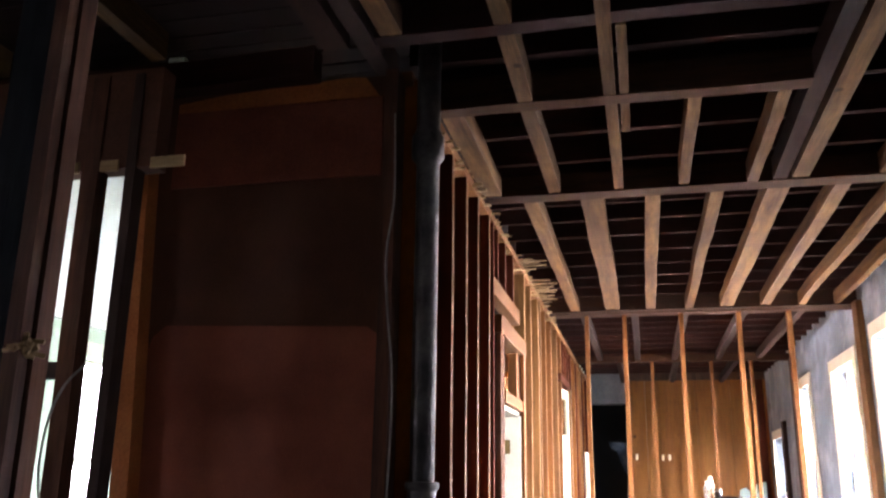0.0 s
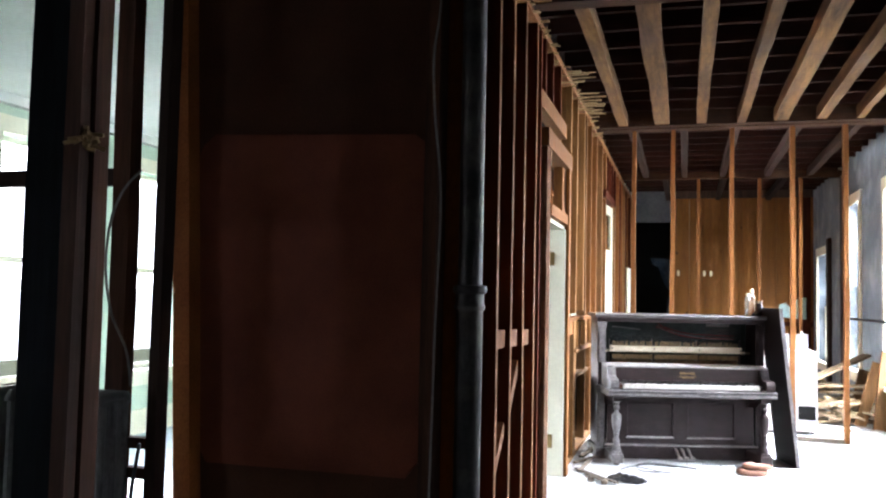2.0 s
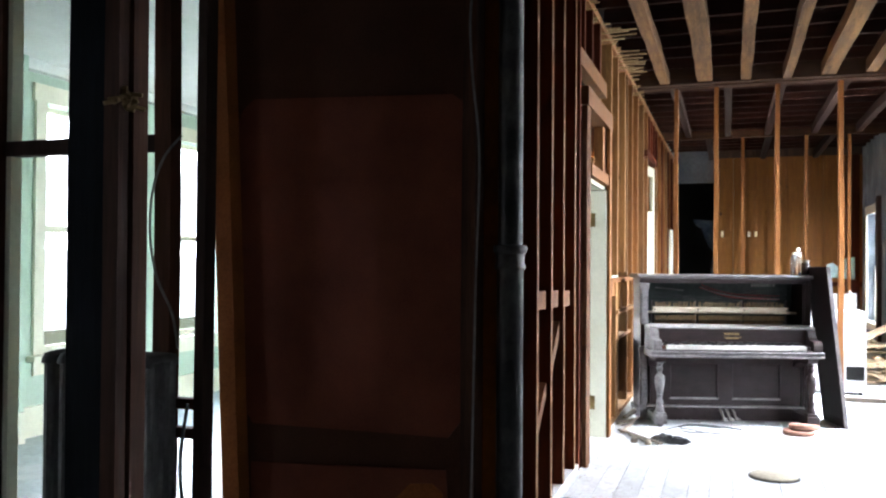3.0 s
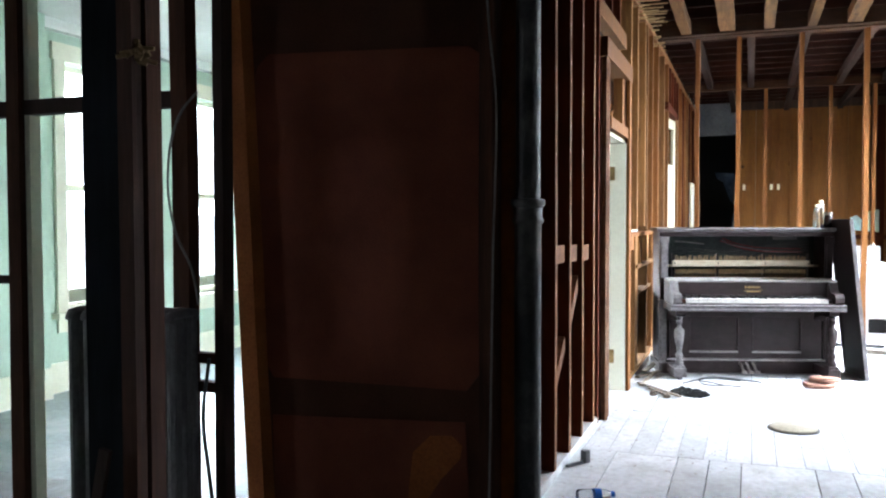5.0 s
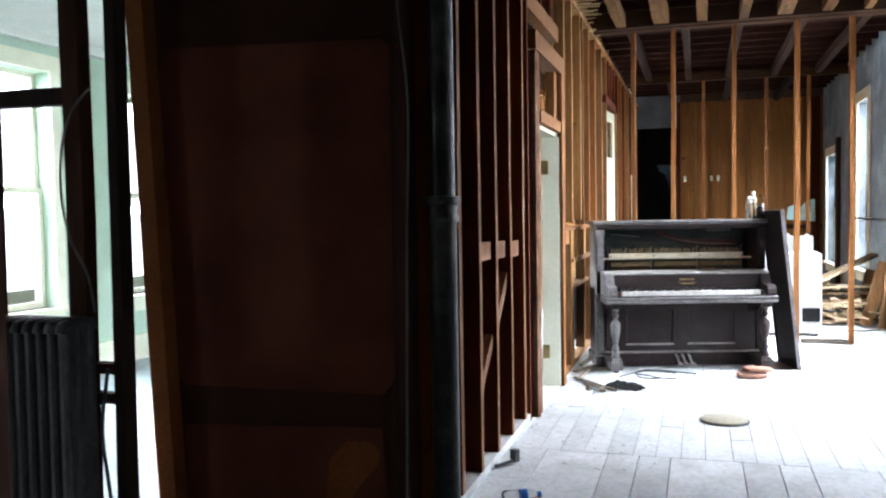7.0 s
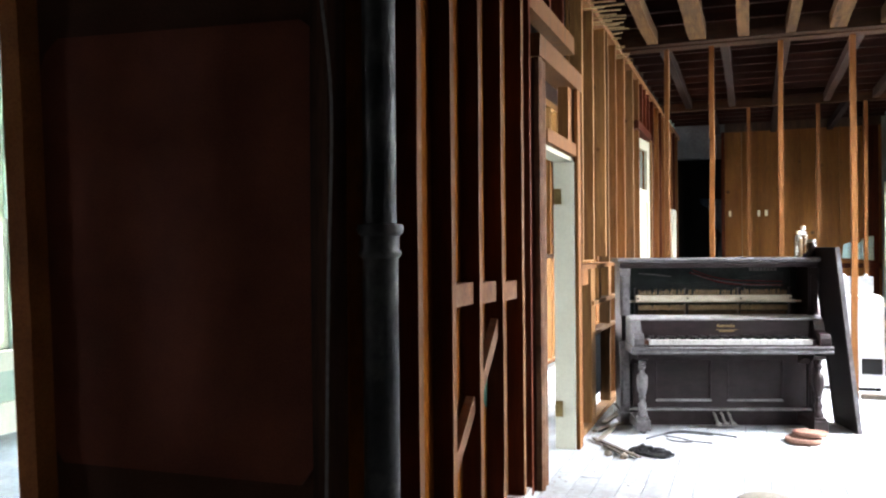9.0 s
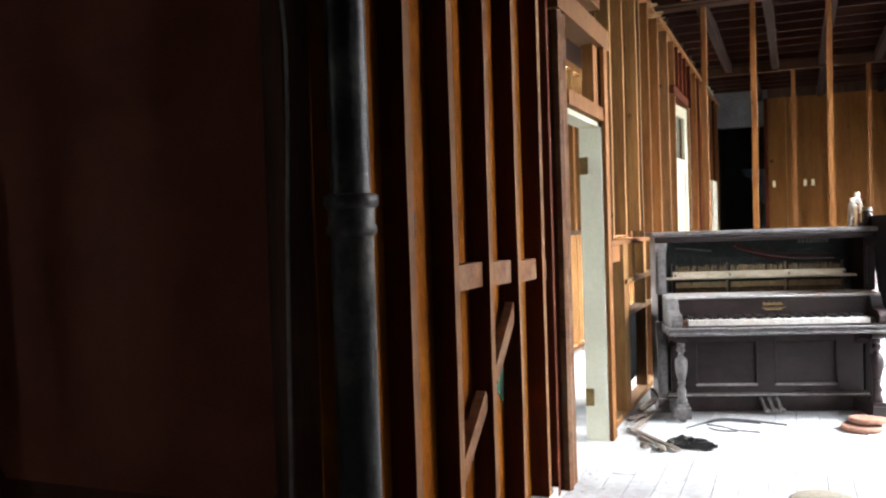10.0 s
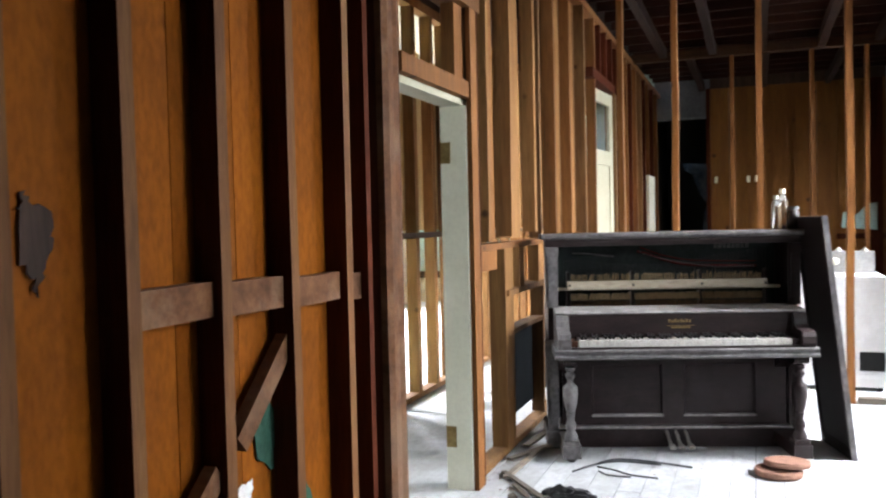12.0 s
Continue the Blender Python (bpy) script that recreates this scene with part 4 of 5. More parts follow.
for i in range(85):
    x = 0.20 + i * (PW - 0.44) / 84
    if abs(x - 0.605) < 0.012 or abs(x - 1.055) < 0.012:
        continue
    tl = random.uniform(-3, 3) + (8 if i > 62 else 0) if random.random() < 0.85 else random.uniform(-22, 22)
    box(hb, (-0.0027, -0.03, 0.0), (0.0027, 0.03, 0.040), 0.0, m=pose(x, 0.12, 0.895 + random.uniform(-0.003, 0.003), 0, tl, 0))
    box(sb, (-0.003, 0.0, -0.07), (0.003, 0.008, 0.0), 0.0, m=pose(x, 0.13, 0.885, 0, tl, 0))
    if random.random() < 0.93:
        box(db, (-0.0025, 0.0, 0.0), (0.0025, 0.014, random.uniform(0.032, 0.052)), 0.0, m=pose(x, 0.12, 1.013, 0, tl * 1.3, 0))
part("hammer_band", hb, FELT, piano, "row of felt hammers")["kind"] = "stuff"
part("shank_band", sb, STUD_GREY, piano)["kind"] = "stuff"
part("damper_band", db, FELT, piano, "row of dusty dampers")["kind"] = "stuff"
# fall board, shelf, keybed, cheeks
bm = bmesh.new()
mould(bm, 0.07, PW - 0.07, [(-0.20, 0.838), (-0.208, 0.846), (-0.20, 0.856), (0.07, 0.862), (0.07, 0.838)])
part("shelf", bm, THICK_DUST, piano, "dusty music shelf")
boxpart("fall_board", (0.15, -0.19, 0.70), (PW - 0.15, -0.165, 0.837), EBONY, piano, bevel=0.005)
bm = bmesh.new()
for i in range(8):
    box(bm, (0.775 + i * 0.018, -0.1935, 0.785), (0.787 + i * 0.018, -0.1902, 0.805 - 0.006 * (i % 2)))
box(bm, (0.765, -0.1932, 0.765), (0.935, -0.1902, 0.768))
box(bm, (0.79, -0.1932, 0.752), (0.91, -0.1902, 0.760))
part("maker_mark", bm, BRASS, piano, "faded gold maker's mark")
bm = bmesh.new()
for i in range(8):
    box(bm, (1.18 + i * 0.03, 0.254, 1.20), (1.20 + i * 0.03, 0.259, 1.228))
part("cast_letters", bm, STEEL, piano)
bm = bmesh.new()
mould(bm, 0.05, PW - 0.05, [(-0.37, 0.598), (-0.385, 0.606), (-0.385, 0.616), (-0.372, 0.622), (-0.372, 0.634), (-0.384, 0.640), (-0.384, 0.650), (-0.37, 0.656), (0.06, 0.656), (0.06, 0.598)])
part("key_bed", bm, DUSTY, piano, "key bed with moulded front edge")
boxpart("key_slip", (0.14, -0.365, 0.657), (PW - 0.14, -0.345, 0.668), EBONY, piano)
NK = 52
kw = (PW - 0.40) / NK
key_bm = bmesh.new()
box(key_bm, (0.0009, -0.342, 0.66), (kw - 0.0009, -0.19, 0.704), 0.002)
key = part("white_key", key_bm, IVORY, piano)
bk_bm = bmesh.new()
box(bk_bm, (-0.0055, -0.29, 0.70), (0.0055, -0.19, 0.722), 0.002)
bkey = part("black_key", bk_bm, BLACK_KEY, piano)
key.location.x = 0.20
bkey.location.x = 0.20 + kw
for i in range(1, NK):
    o = key.copy()
    scene.collection.objects.link(o)
    o.location = (0.20 + i * kw, 0, random.uniform(-0.003, 0.001))
    if (i % 7) in (1, 3, 4, 6, 0) and i < NK - 1:
        q = bkey.copy()
        scene.collection.objects.link(q)
        q.location = (0.20 + (i + 1) * kw, 0, random.uniform(-0.003, 0.001))
for x0 in (0.155, PW - 0.195):
    boxpart("key_block", (x0, -0.335, 0.657), (x0 + 0.04, -0.192, 0.70), STUD_BROWN if x0 < 1 else EBONY, piano)
cheek = [(0.04, 0.655), (-0.365, 0.655), (-0.378, 0.68), (-0.378, 0.715), (-0.365, 0.742), (-0.335, 0.752), (-0.30, 0.748), (-0.27, 0.752), (-0.245, 0.772), (-0.235, 0.80), (-0.215, 0.835), (-0.19, 0.84), (0.04, 0.84)]
for x0 in (0.07, PW - 0.15):
    bm = bmesh.new()
    mould(bm, x0, x0 + 0.08, cheek)
    part("cheek", bm, DUSTY if x0 < 1 else EBONY, piano)
# lower front
boxpart("bottom_rail", (0.09, -0.01, 0.0), (PW - 0.09, 0.05, 0.115), EBONY, piano)
bm = bmesh.new()
mould(bm, 0.09, PW - 0.09, [(-0.03, 0.117), (-0.034, 0.124), (-0.03, 0.132), (0.05, 0.134), (0.05, 0.117)])
part("bottom_moulding", bm, THICK_DUST, piano, "dusty moulding")
bm = bmesh.new()
for x0, x1 in ((0.12, 0.31), (0.775, 0.905), (PW - 0.31, PW - 0.12)):
    box(bm, (x0, 0.0, 0.136), (x1, 0.03, 0.597), 0.003)
for z0, z1 in ((0.136, 0.19), (0.51, 0.597)):
    for x0, x1 in ((0.31, 0.775), (0.905, PW - 0.31)):
        box(bm, (x0, 0.0, z0), (x1, 0.03, z1))
part("lower_frame", bm, EBONY, piano)
for x0, x1 in ((0.31, 0.775), (0.905, PW - 0.31)):
    boxpart("lower_panel", (x0, 0.02, 0.19), (x1, 0.028, 0.51), EBONY, piano, bevel=0)
    bm = bmesh.new()
    tube(bm, [(x0, 0.006, 0.193), (x1, 0.006, 0.193)], 0.011, 8)
    part("panel_moulding", bm, THICK_DUST, piano, "panel moulding under grey dust", smooth=True)
    bm = bmesh.new()
    for a in (x0 + 0.004, x1 - 0.004):
        tube(bm, [(a, 0.006, 0.193), (a, 0.006, 0.51)], 0.009, 8)
    tube(bm, [(x0, 0.006, 0.508), (x1, 0.006, 0.508)], 0.009, 8)
    part("panel_moulding", bm, EBONY, piano, smooth=True)
for x in (0.79, 0.85, 0.91):
    bm = bmesh.new()
    tube(bm, curve_points([(x, 0.0, 0.095), (x, -0.05, 0.085), (x + 0.004, -0.08, 0.055), (x + 0.01, -0.11, 0.035)], 4), 0.011, 8)
    box(bm, (x - 0.006, -0.155, 0.022), (x + 0.03, -0.095, 0.040), 0.007)
    part("pedal", bm, PEDAL, piano, "worn metal pedal", True)
leg_rows = [(0.036, 0.12), (0.040, 0.13), (0.040, 0.15), (0.030, 0.165), (0.026, 0.185), (0.034, 0.20), (0.034, 0.215), (0.022, 0.235), (0.024, 0.26), (0.030, 0.272), (0.024, 0.28), (0.034, 0.31), (0.044, 0.36), (0.046, 0.40), (0.044, 0.43), (0.030, 0.445), (0.020, 0.455), (0.018, 0.475), (0.030, 0.49), (0.030, 0.505), (0.02, 0.52), (0.03, 0.53), (0.03, 0.545)]
for x in (0.145, PW - 0.145):
    bm = bmesh.new()
    lathe(bm, leg_rows, pose(x, -0.30, 0), 20)
    part("leg", bm, DUSTY if x < 1 else EBONY, piano, "turned baluster leg", True)
    bm = bmesh.new()
    box(bm, (x - 0.055, -0.365, 0.025), (x + 0.055, 0.0, 0.10), 0.008)
    box(bm, (x - 0.045, -0.35, 0.10), (x + 0.045, -0.25, 0.122), 0.008)
    lathe(bm, [(0.02, 0.0), (0.03, 0.01), (0.02, 0.026)], pose(x, -0.32, 0), 12)
    part("toe_block", bm, DUSTY if x < 1 else EBONY, piano)
    bm = bmesh.new()
    mould(bm, x - 0.045, x + 0.045, [(-0.35, 0.597), (-0.35, 0.575), (-0.335, 0.56), (-0.28, 0.546), (-0.22, 0.55), (-0.10, 0.535), (0.0, 0.48), (0.0, 0.597)])
    part("leg_bracket", bm, EBONY, piano)

# loose front panel leaning on the piano's end
lean = thing("loose_piano_panel", "black varnished piano front panel leaning against the piano's end", "panel", piano.matrix_basis @ pose(1.86, -0.33, 0.0, 0, -6.4, 0))
boxpart("board", (-0.02, 0.02, 0.0), (0.0, 0.44, 1.38), EBONY_SHADED, lean)
for a, b in (((-0.026, 0.0, 0.0), (0.006, 0.02, 1.40)), ((-0.026, 0.42, 0.0), (0.006, 0.46, 1.40)), ((-0.024, 0.021, 0.0), (0.004, 0.418, 0.07)), ((-0.024, 0.021, 1.33), (0.004, 0.418, 1.40))):
    boxpart("frame", a, b, DUSTY if a[1] < 0.02 else EBONY_SHADED, lean)

# things on the lid
def bottle(name, label, x, y, rows, material, cap=None, cap_material=None):
    t = thing(name, label, "bottle", piano.matrix_basis @ pose(x, y, 1.312))
    bm = bmesh.new()
    lathe(bm, rows, None, 18)
    part("body", bm, material, t, smooth=True)
    if cap:
        bm = bmesh.new()
        lathe(bm, cap, None, 16)
        part("cap", bm, cap_material, t, smooth=True)


bottle("plastic_bottle", "clear plastic bottle with white cap standing on the piano", 1.57, 0.18, [(0.03, 0.0), (0.035, 0.01), (0.035, 0.13), (0.03, 0.16), (0.014, 0.185)], BOTTLE, [(0.016, 0.186), (0.016, 0.21)], WHITE)
bottle("plastic_bottle", "taller clear plastic bottle with white cap on the piano", 1.625, 0.22, [(0.03, 0.0), (0.037, 0.01), (0.037, 0.16), (0.033, 0.19), (0.014, 0.22)], BOTTLE, [(0.018, 0.221), (0.018, 0.25)], WHITE)
bottle("jar", "small dark jar standing on the piano lid", 1.655, 0.12, [(0.036, 0.0), (0.04, 0.008), (0.04, 0.10), (0.034, 0.115)], DARK_GLASS, [(0.037, 0.116), (0.037, 0.14)], STEEL)
bm = bmesh.new()
bmesh.ops.create_icosphere(bm, subdivisions=3, radius=1)
for v in bm.verts:
    v.co = Vector((v.co.x * 0.10, v.co.y * 0.07, max(v.co.z, -0.2) * 0.035 + 0.007)) + noise.noise_vector(v.co * 2.3) * 0.012
    v.co.z = max(v.co.z, 0.0)
cl = part("rag", bm, CLOTH, smooth=True)
cl.matrix_basis = piano.matrix_basis @ pose(1.72, 0.2, 1.314)
tagged(cl, "crumpled dark blue rag lying on the piano lid", "rag")

# ---- clothes dryer ----
dry = thing("clothes_dryer", "white enamelled clothes dryer with an open black vent hole", "dryer", pose(1.33, 9.93, 0))
boxpart("body", (0, 0, 0.03), (0.69, 0.66, 0.90), ENAMEL, dry, bevel=0.014)
boxpart("door", (0.13, -0.014, 0.40), (0.50, -0.001, 0.80), ENAMEL, dry, bevel=0.012)
boxpart("toe_panel", (0.01, -0.006, 0.035), (0.68, -0.001, 0.13), ENAMEL, dry)
# no real hole: a flat black plate paints its dark inside
boxpart("vent_hole", (0.49, -0.008, 0.16), (0.67, -0.0015, 0.31), BLACK, dry, label="flat black plate painted as the open vent hole", bevel=0)
boxpart("handle", (0.43, -0.035, 0.59), (0.455, -0.015, 0.64), STEEL, dry, bevel=0.008)
boxpart("control_panel", (0.03, 0.50, 0.90), (0.66, 0.60, 1.08), LIGHT_STEEL, dry, bevel=0.02, label="steel control panel")
bm = bmesh.new()
lathe(bm, [(0.03, 0.0), (0.03, 0.02), (0.022, 0.03)], pose(0.36, 0.50, 1.0, 90, 0, 0), 20)
part("dial", bm, WHITE, dry, "round dial", True)
for i in range(6):
    bm = bmesh.new()
    lathe(bm, [(0.0, 0.035), (0.03, 0.0), (0.03, -0.01)][::-1], pose(0.09 + i * 0.1, 0.55, 1.085), 10)
    part("crimp", bm, LIGHT_STEEL, dry)
for x, y in ((0.05, 0.05), (0.64, 0.05), (0.05, 0.6), (0.64, 0.6)):
    boxpart("foot", (x - 0.02, y - 0.02, 0), (x + 0.02, y + 0.02, 0.032), BLACK_KEY, dry)

# ---- lumber and debris by the right wall ----
random.seed(5)
k = 0
for (x0, y0, z0), (x1, y1, z1), w, t in (((2.2, 10.9, 0.50), (3.02, 11.7, 0.80), 0.14, 0.03), ((2.15, 11.2, 0.42), (3.0, 11.1, 0.46), 0.16, 0.025), ((2.2, 11.5, 0.33), (2.98, 11.3, 0.36), 0.2, 0.03), ((2.25, 11.0, 0.20), (3.0, 11.5, 0.24), 0.18, 0.03), ((2.1, 10.9, 0.025), (3.0, 11.2, 0.03), 0.2, 0.03), ((2.2, 11.4, 0.09), (2.95, 11.0, 0.12), 0.2, 0.04)):
    a, b = Vector((x0, y0, z0)), Vector((x1, y1, z1))
    m = Matrix.Translation((a + b) / 2 - Vector((0.17, 0, 0))) @ (b - a).to_track_quat("X", "Z").to_matrix().to_4x4()
    h = (b - a).length / 2
    tagged(boxpart("salvaged_board", (-h, -w / 2, -t / 2), (h, w / 2, t / 2), LUMBER, bevel=0.003, m=m), "weathered salvaged board on a debris heap", "board", group="salvaged boards by the window")
for x0, y0, x1, w, h in ((2.76, 10.55, 2.86, 0.16, 0.9), (2.61, 10.9, 2.83, 0.14, 0.75), (2.73, 11.75, 2.86, 0.2, 0.6)):
    a, b = Vector((x0, y0, 0.0)), Vector((x1, y0 + 0.03, h))
    m = Matrix.Translation((a + b) / 2) @ (b - a).to_track_quat("Z", "Y").to_matrix().to_4x4()
    hh = (b - a).length / 2
    tagged(boxpart("salvaged_board", (-0.015, -w / 2, -hh), (0.015, w / 2, hh), STUD_GREY, bevel=0.003, m=m), "grey board leaning against the plaster wall", "board", group="leaning boards")
heap = bmesh.new()
for i in range(60):
    box(heap, (-random.uniform(0.05, 0.25), -0.03, -0.01), (random.uniform(0.05, 0.25), 0.03, 0.012), m=pose(random.uniform(2.13, 2.73), random.uniform(10.8, 11.6), 0.04 + abs(random.gauss(0, 0.16)), random.uniform(-20, 20), random.uniform(-15, 15), random.uniform(0, 180)))
tagged(part("debris_heap", heap, LUMBER), "heap of broken lath and wood scraps", "debris", kind="stuff")
bm = bmesh.new()
tube(bm, curve_points([(2.15, 10.45, 0.012), (2.4, 10.35, 0.012), (2.7, 10.5, 0.012), (2.8, 10.3, 0.012)], 6), 0.011)
tagged(part("floor_cable", bm, WIRE_GREY), "grey cable lying on the floor by the dryer", "cable")
bm = bmesh.new()
tube(bm, [(2.83, 8.9, 1.235), (2.83, 12.9, 1.245)], 0.016)
tagged(part("wall_conduit", bm, IRON), "thin dark conduit along the plaster wall", "conduit")
tagged(boxpart("trim", (2.815, 9.02, 0.0), (2.877, 9.22, 3.34), STUD_GREY, bevel=0.004), "weathered brown post against the plaster wall", "trim", kind="structure")
tagged(boxpart("trim", (2.815, 13.25, 0.0), (2.877, 13.42, 3.34), STUD_DARK, bevel=0.004), "dark post against the plaster wall", "trim", kind="structure")
tagged(boxpart("trim", (2.82, 14.55, 0.0), (2.877, 14.75, 2.5), STUD_DARK, bevel=0.004), "dark window jamb post", "trim", kind="structure")
tagged(boxpart("baseboard", (2.85, 9.25, 0.0), (2.877, 13.1, 0.2), WHITE, bevel=0.004), "dusty cream baseboard", "baseboard", kind="structure")

# ---- small things on the floor ----
def disc(name, label, x, y, z, r, h, material, tilt=0.0):
    bm = bmesh.new()
    lathe(bm, [(r * 0.96, 0), (r, h * 0.25), (r, h * 0.75), (r * 0.95, h)], pose(x, y, z, tilt, 0, 0), 32)
    return tagged(part(name, bm, material, smooth=True), label, "disc")


disc("round_board", "red-brown round board lying on the white floor", 1.165, 7.44, 0.002, 0.125, 0.035, TERRA)["group"] = "stacked round boards"
disc("round_board", "red-brown round board leaning on another by the piano", 1.21, 7.48, 0.044, 0.12, 0.03, TERRA, -4)["group"] = "stacked round boards"
disc("floor_cover", "beige round metal cover on the white floor", 0.90, 5.85, 0.002, 0.15, 0.016, COVER)
bm = bmesh.new()
lathe(bm, [(0.163, 0.0), (0.163, 0.006), (0.15, 0.008)], pose(0.90, 5.85, 0.0), 32)
tagged(part("floor_ring", bm, IRON), "dark iron ring in the floor boards", "ring")
bm = bmesh.new()
bmesh.ops.create_icosphere(bm, subdivisions=4, radius=1)
for v in bm.verts:
    p = v.co.copy()
    v.co = Vector((p.x * 0.15, p.y * 0.05, p.z * 0.03)) + noise.noise_vector(p * 2.1) * 0.03 + noise.noise_vector(p * 6) * 0.008
    v.co.z = max(v.co.z + 0.02, 0.001)
bmesh.ops.transform(bm, matrix=pose(0.19, 6.72, 0, 0, 0, -14), verts=bm.verts)
tagged(part("plastic_scrap", bm, BLACK_PLASTIC, smooth=True), "crumpled black plastic scrap on the floor", "scrap")
for pts, r in (([(0.10, 7.17, 0.01), (0.2, 7.3, 0.02), (0.33, 7.366, 0.03), (0.55, 7.43, 0.01)], 0.009), ([(0.22, 7.264, 0.02), (0.32, 7.224, 0.02), (0.42, 7.184, 0.012), (0.56, 7.172, 0.01)], 0.008), ([(0.2, 7.3, 0.02), (0.3, 7.36, 0.04), (0.46, 7.412, 0.03), (0.72, 7.424, 0.01)], 0.010), ([(0.24, 7.208, 0.012), (0.3, 7.15, 0.012), (0.42, 7.154, 0.01)], 0.008)):
    bm = bmesh.new()
    tube(bm, curve_points(pts, 6), r * 0.65)
    tagged(part("cable_scrap", bm, BLACK_PLASTIC), "short black cable scrap on the floor by the piano", "cable", group="cable scraps")
for i, (x0, y0, x1, y1, w) in enumerate(((-0.26, 7.05, 0.12, 6.58, 0.03), (-0.15, 6.85, 0.02, 6.60, 0.025), (-0.30, 7.3, -0.1, 7.75, 0.04), (-0.28, 7.6, -0.05, 8.2, 0.05), (-0.22, 6.95, -0.18, 7.55, 0.035))):
    a, b = Vector((x0, y0, 0.014)), Vector((x1, y1, 0.016 if i != 3 else 0.14))
    m = Matrix.Translation((a + b) / 2) @ (b - a).to_track_quat("X", "Z").to_matrix().to_4x4()
    h = (b - a).length / 2
    tagged(boxpart("wood_strip", (-h, -w / 2, -0.007), (h, w / 2, 0.007), GREY_WOOD, bevel=0.002, m=m), "loose grey wood strip on the floor by the door jamb", "strip", group="loose wood strips")
chips = bmesh.new()
for i in range(150):
    if i < 70:
        x, y = -0.32 + abs(random.gauss(0, 0.07)), random.uniform(3.5, 8.5)
    elif i < 125:
        x, y = random.gauss(0.22, 0.17), random.gauss(4.95, 0.3)
    else:
        x, y = random.uniform(-0.25, 2.9), random.uniform(4.5, 12)
    x = max(x, -0.33)
    s = random.uniform(0.0015, 0.005)
    box(chips, (-s * random.uniform(0.6, 2.5), -s, 0.0), (s, s * random.uniform(0.5, 1.6), s * 0.5), m=pose(x, y, 0.001, 0, 0, random.uniform(0, 180)))
tagged(part("plaster_chips", chips, PALE_CHIP), "scattered plaster chips and dirt on the floor", "debris", kind="stuff")
for x, y, a in ((-0.09, 6.62, 10), (0.02, 6.56, 60)):
    bm = bmesh.new()
    bmesh.ops.create_icosphere(bm, subdivisions=2, radius=0.028)
    for v in bm.verts:
        v.co += noise.noise_vector(v.co * 40 + Vector((a, 0, 0))) * 0.012
        v.co.z = max(v.co.z + 0.016, 0.001)
    bmesh.ops.transform(bm, matrix=pose(x, y, 0, 0, 0, a), verts=bm.verts)
    tagged(part("wood_chunk", bm, GREY_WOOD), "broken grey wood chunk on the floor", "scrap", group="wood chunks")
bo = thing("water_bottle", "empty clear water bottle with a blue cap lying on the floor", "bottle", pose(-0.17, 3.92, 0.033, 90, 0, 118))
bm = bmesh.new()
lathe(bm, [(0.026, 0.0), (0.031, 0.008), (0.031, 0.06), (0.028, 0.07), (0.031, 0.08), (0.031, 0.12), (0.024, 0.15), (0.012, 0.17)], None, 18)
part("body", bm, BOTTLE, bo, smooth=True)
bm = bmesh.new()
lathe(bm, [(0.015, 0.171), (0.015, 0.19)], None, 14)
part("cap", bm, BLUE_CAP, bo)
bm = bmesh.new()
lathe(bm, [(0.031, 0.085), (0.0325, 0.086), (0.0325, 0.118), (0.031, 0.119)], None, 18)
part("label_band", bm, BLUE_CAP, bo, "blue paper label")
ham = thing("black_clamp", "small black metal fitting lying by the bottom plate", "fitting", pose(-0.28, 4.53, 0.012, 0, 0, 60))
boxpart("bar", (-0.10, -0.008, 0.0), (0.06, 0.008, 0.016), BLACK_PLASTIC, ham)
boxpart("jaw", (0.04, -0.02, 0.0), (0.075, 0.02, 0.07), BLACK_PLASTIC, ham)
# scraps and a stain between the studs
def ragged(pts, amount=0.008, n=5):
    """A torn outline: each side broken into n uneven pieces."""
    out = []
    for (a, b), (c, d) in zip(pts, pts[1:] + pts[:1]):
        for k in range(n):
            t = k / n
            out.append((a + (c - a) * t + random.uniform(-amount, amount), b + (d - b) * t + random.uniform(-amount, amount)))
    return out


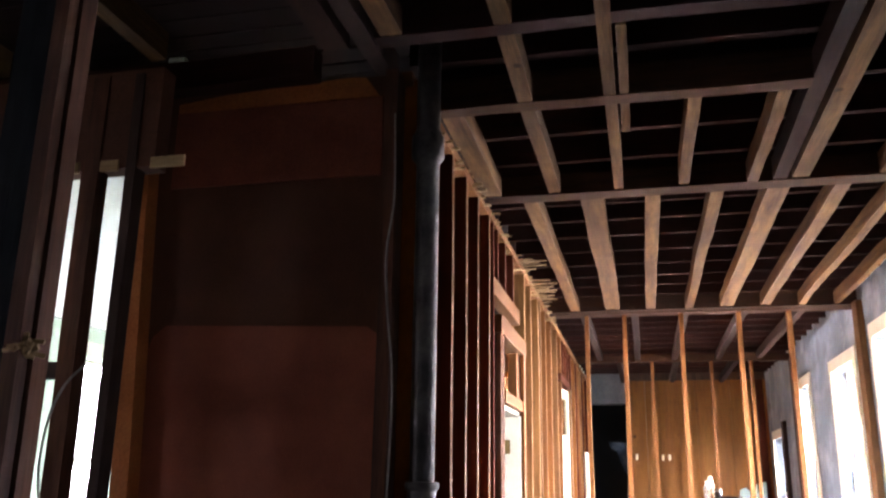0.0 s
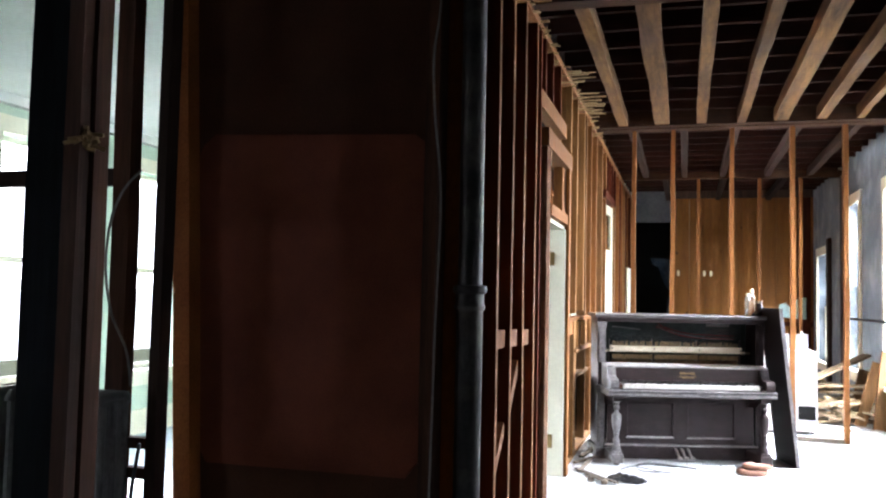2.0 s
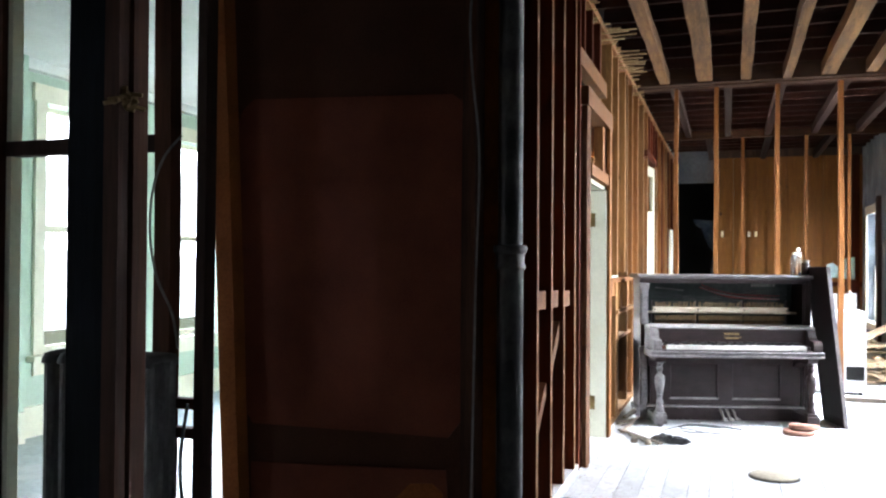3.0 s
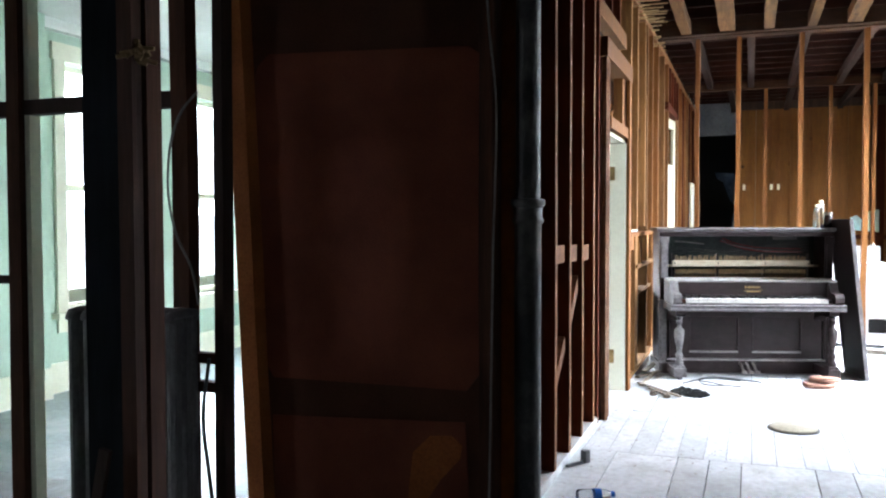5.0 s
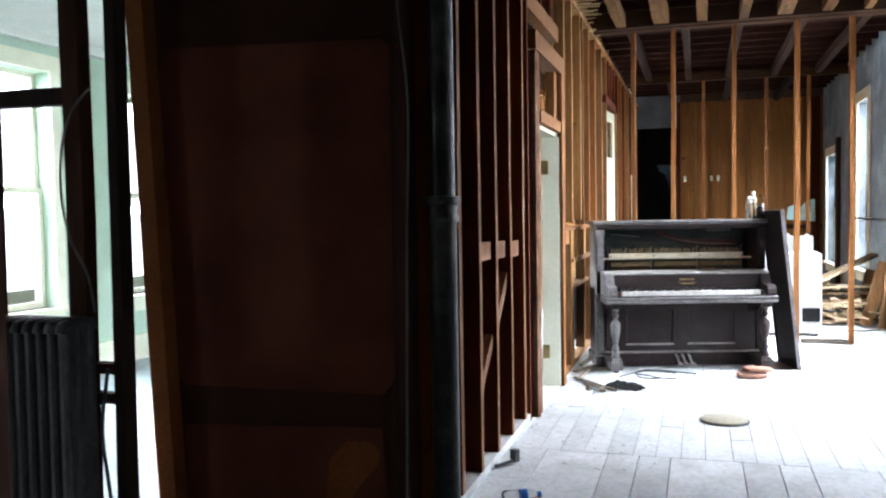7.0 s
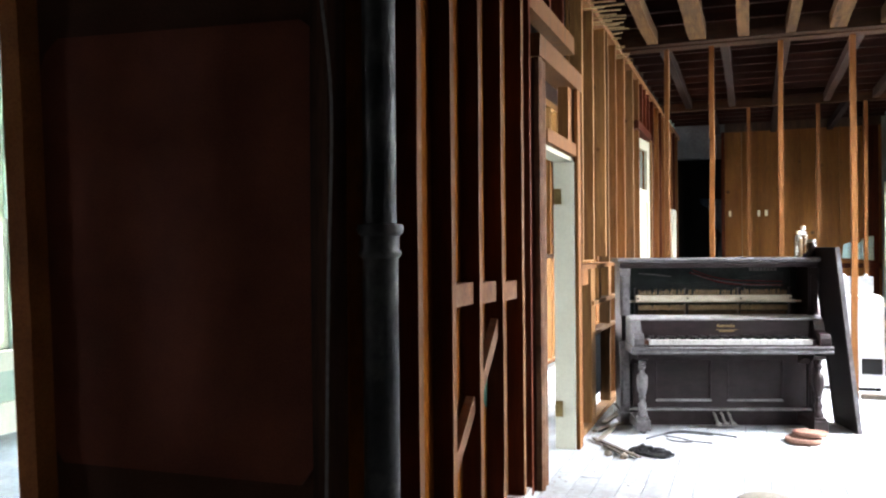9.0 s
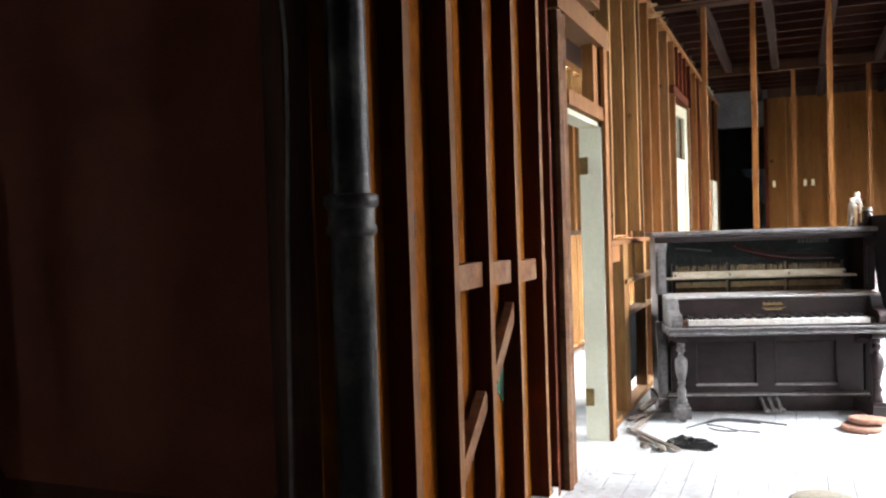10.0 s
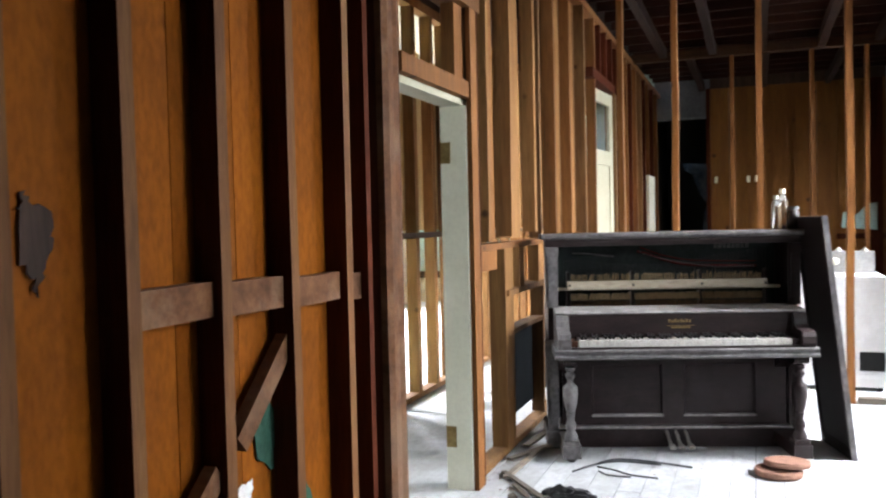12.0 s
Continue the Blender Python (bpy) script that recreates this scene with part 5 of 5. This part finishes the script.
for pts, mt, lb in (([(4.84, 0.84), (4.93, 0.88), (5.0, 0.76), (4.97, 0.60), (4.88, 0.66)], GREEN_RAG, "dark green scrap hanging between studs"), ([(5.12, 0.60), (5.19, 0.49), (5.28, 0.34), (5.10, 0.34)], GREEN_RAG, "dark green scrap behind a stud"), ([(4.74, 0.56), (4.78, 0.60), (4.85, 0.61), (4.84, 0.53), (4.77, 0.49)], PAPER, "torn white paper stuck to the backing board"), ([(3.985, 1.45), (4.0, 1.49), (4.03, 1.46), (4.07, 1.45), (4.08, 1.38), (4.05, 1.31), (4.03, 1.25), (4.02, 1.29), (3.99, 1.33)], STUD_DARK, "dark tarry stain patch on the backing board")):
    bm = bmesh.new()
    prism(bm, [(-y, z) for y, z in ragged(pts)], 0.003, pose(WX - SD + 0.004, 0, 0, 0, 0, -90))
    tagged(part("scrap", bm, mt), lb, "scrap")

# ---- floors of the back rooms ----
tagged(boxpart("floor", (-4.645, 8.39, -0.029), (-0.46, 16.58, -0.004), FLOOR, bevel=0), "dusty white floor of the back rooms", "floor", kind="structure")
tagged(boxpart("floor", (-1.59, 3.37, -0.029), (-0.46, 8.38, -0.004), FLOOR, bevel=0), "dusty white floor behind the doorway", "floor", kind="structure")
tagged(boxpart("floor", (-4.88, -2.38, -0.029), (-0.47, 3.358, -0.004), FLOOR, bevel=0), "dusty white floor of the near room", "floor", kind="structure")

# ---- hall floor boards, one by one: wide ones near, narrow ones past the cross joint ----
random.seed(11)
made = {}
for ya, yb, widths, gap in ((-2.38, 4.91, (0.335, 0.36, 0.175, 0.175, 0.385, 0.19, 0.16), 0.003), (4.91, 18.5, (0.135, 0.15, 0.125, 0.14), 0.0018)):
    x = -0.46
    col = 0
    while x < RX - 0.02:
        w = min(widths[col % len(widths)], RX - x)
        y = ya - random.uniform(0, 1.2)
        while y < yb - 0.03:
            y1 = y + random.choice((1.6, 2.0, 2.4, 2.8))
            if y1 > yb - 0.6:
                y1 = yb
            y0 = max(y, ya)
            if y1 - y0 > 0.05:
                keyn = (round(w, 3), round(y1 - y0, 2), ya)
                if keyn not in made:
                    bm = bmesh.new()
                    box(bm, (gap, gap, -0.022), (w - gap, y1 - y0 - gap, 0.0), 0.0015)
                    me = bpy.data.meshes.new("floor_board")
                    bmesh.ops.recalc_face_normals(bm, faces=bm.faces)
                    bm.to_mesh(me)
                    bm.free()
                    me.materials.append(FLOOR)
                    made[keyn] = me
                o = new("floor_board", made[keyn])
                o.parent = floor
                o.matrix_basis = pose(x, y0, random.uniform(-0.003, 0.0), 0, 0, 0)
            y = y1
        x += w
        col += 1
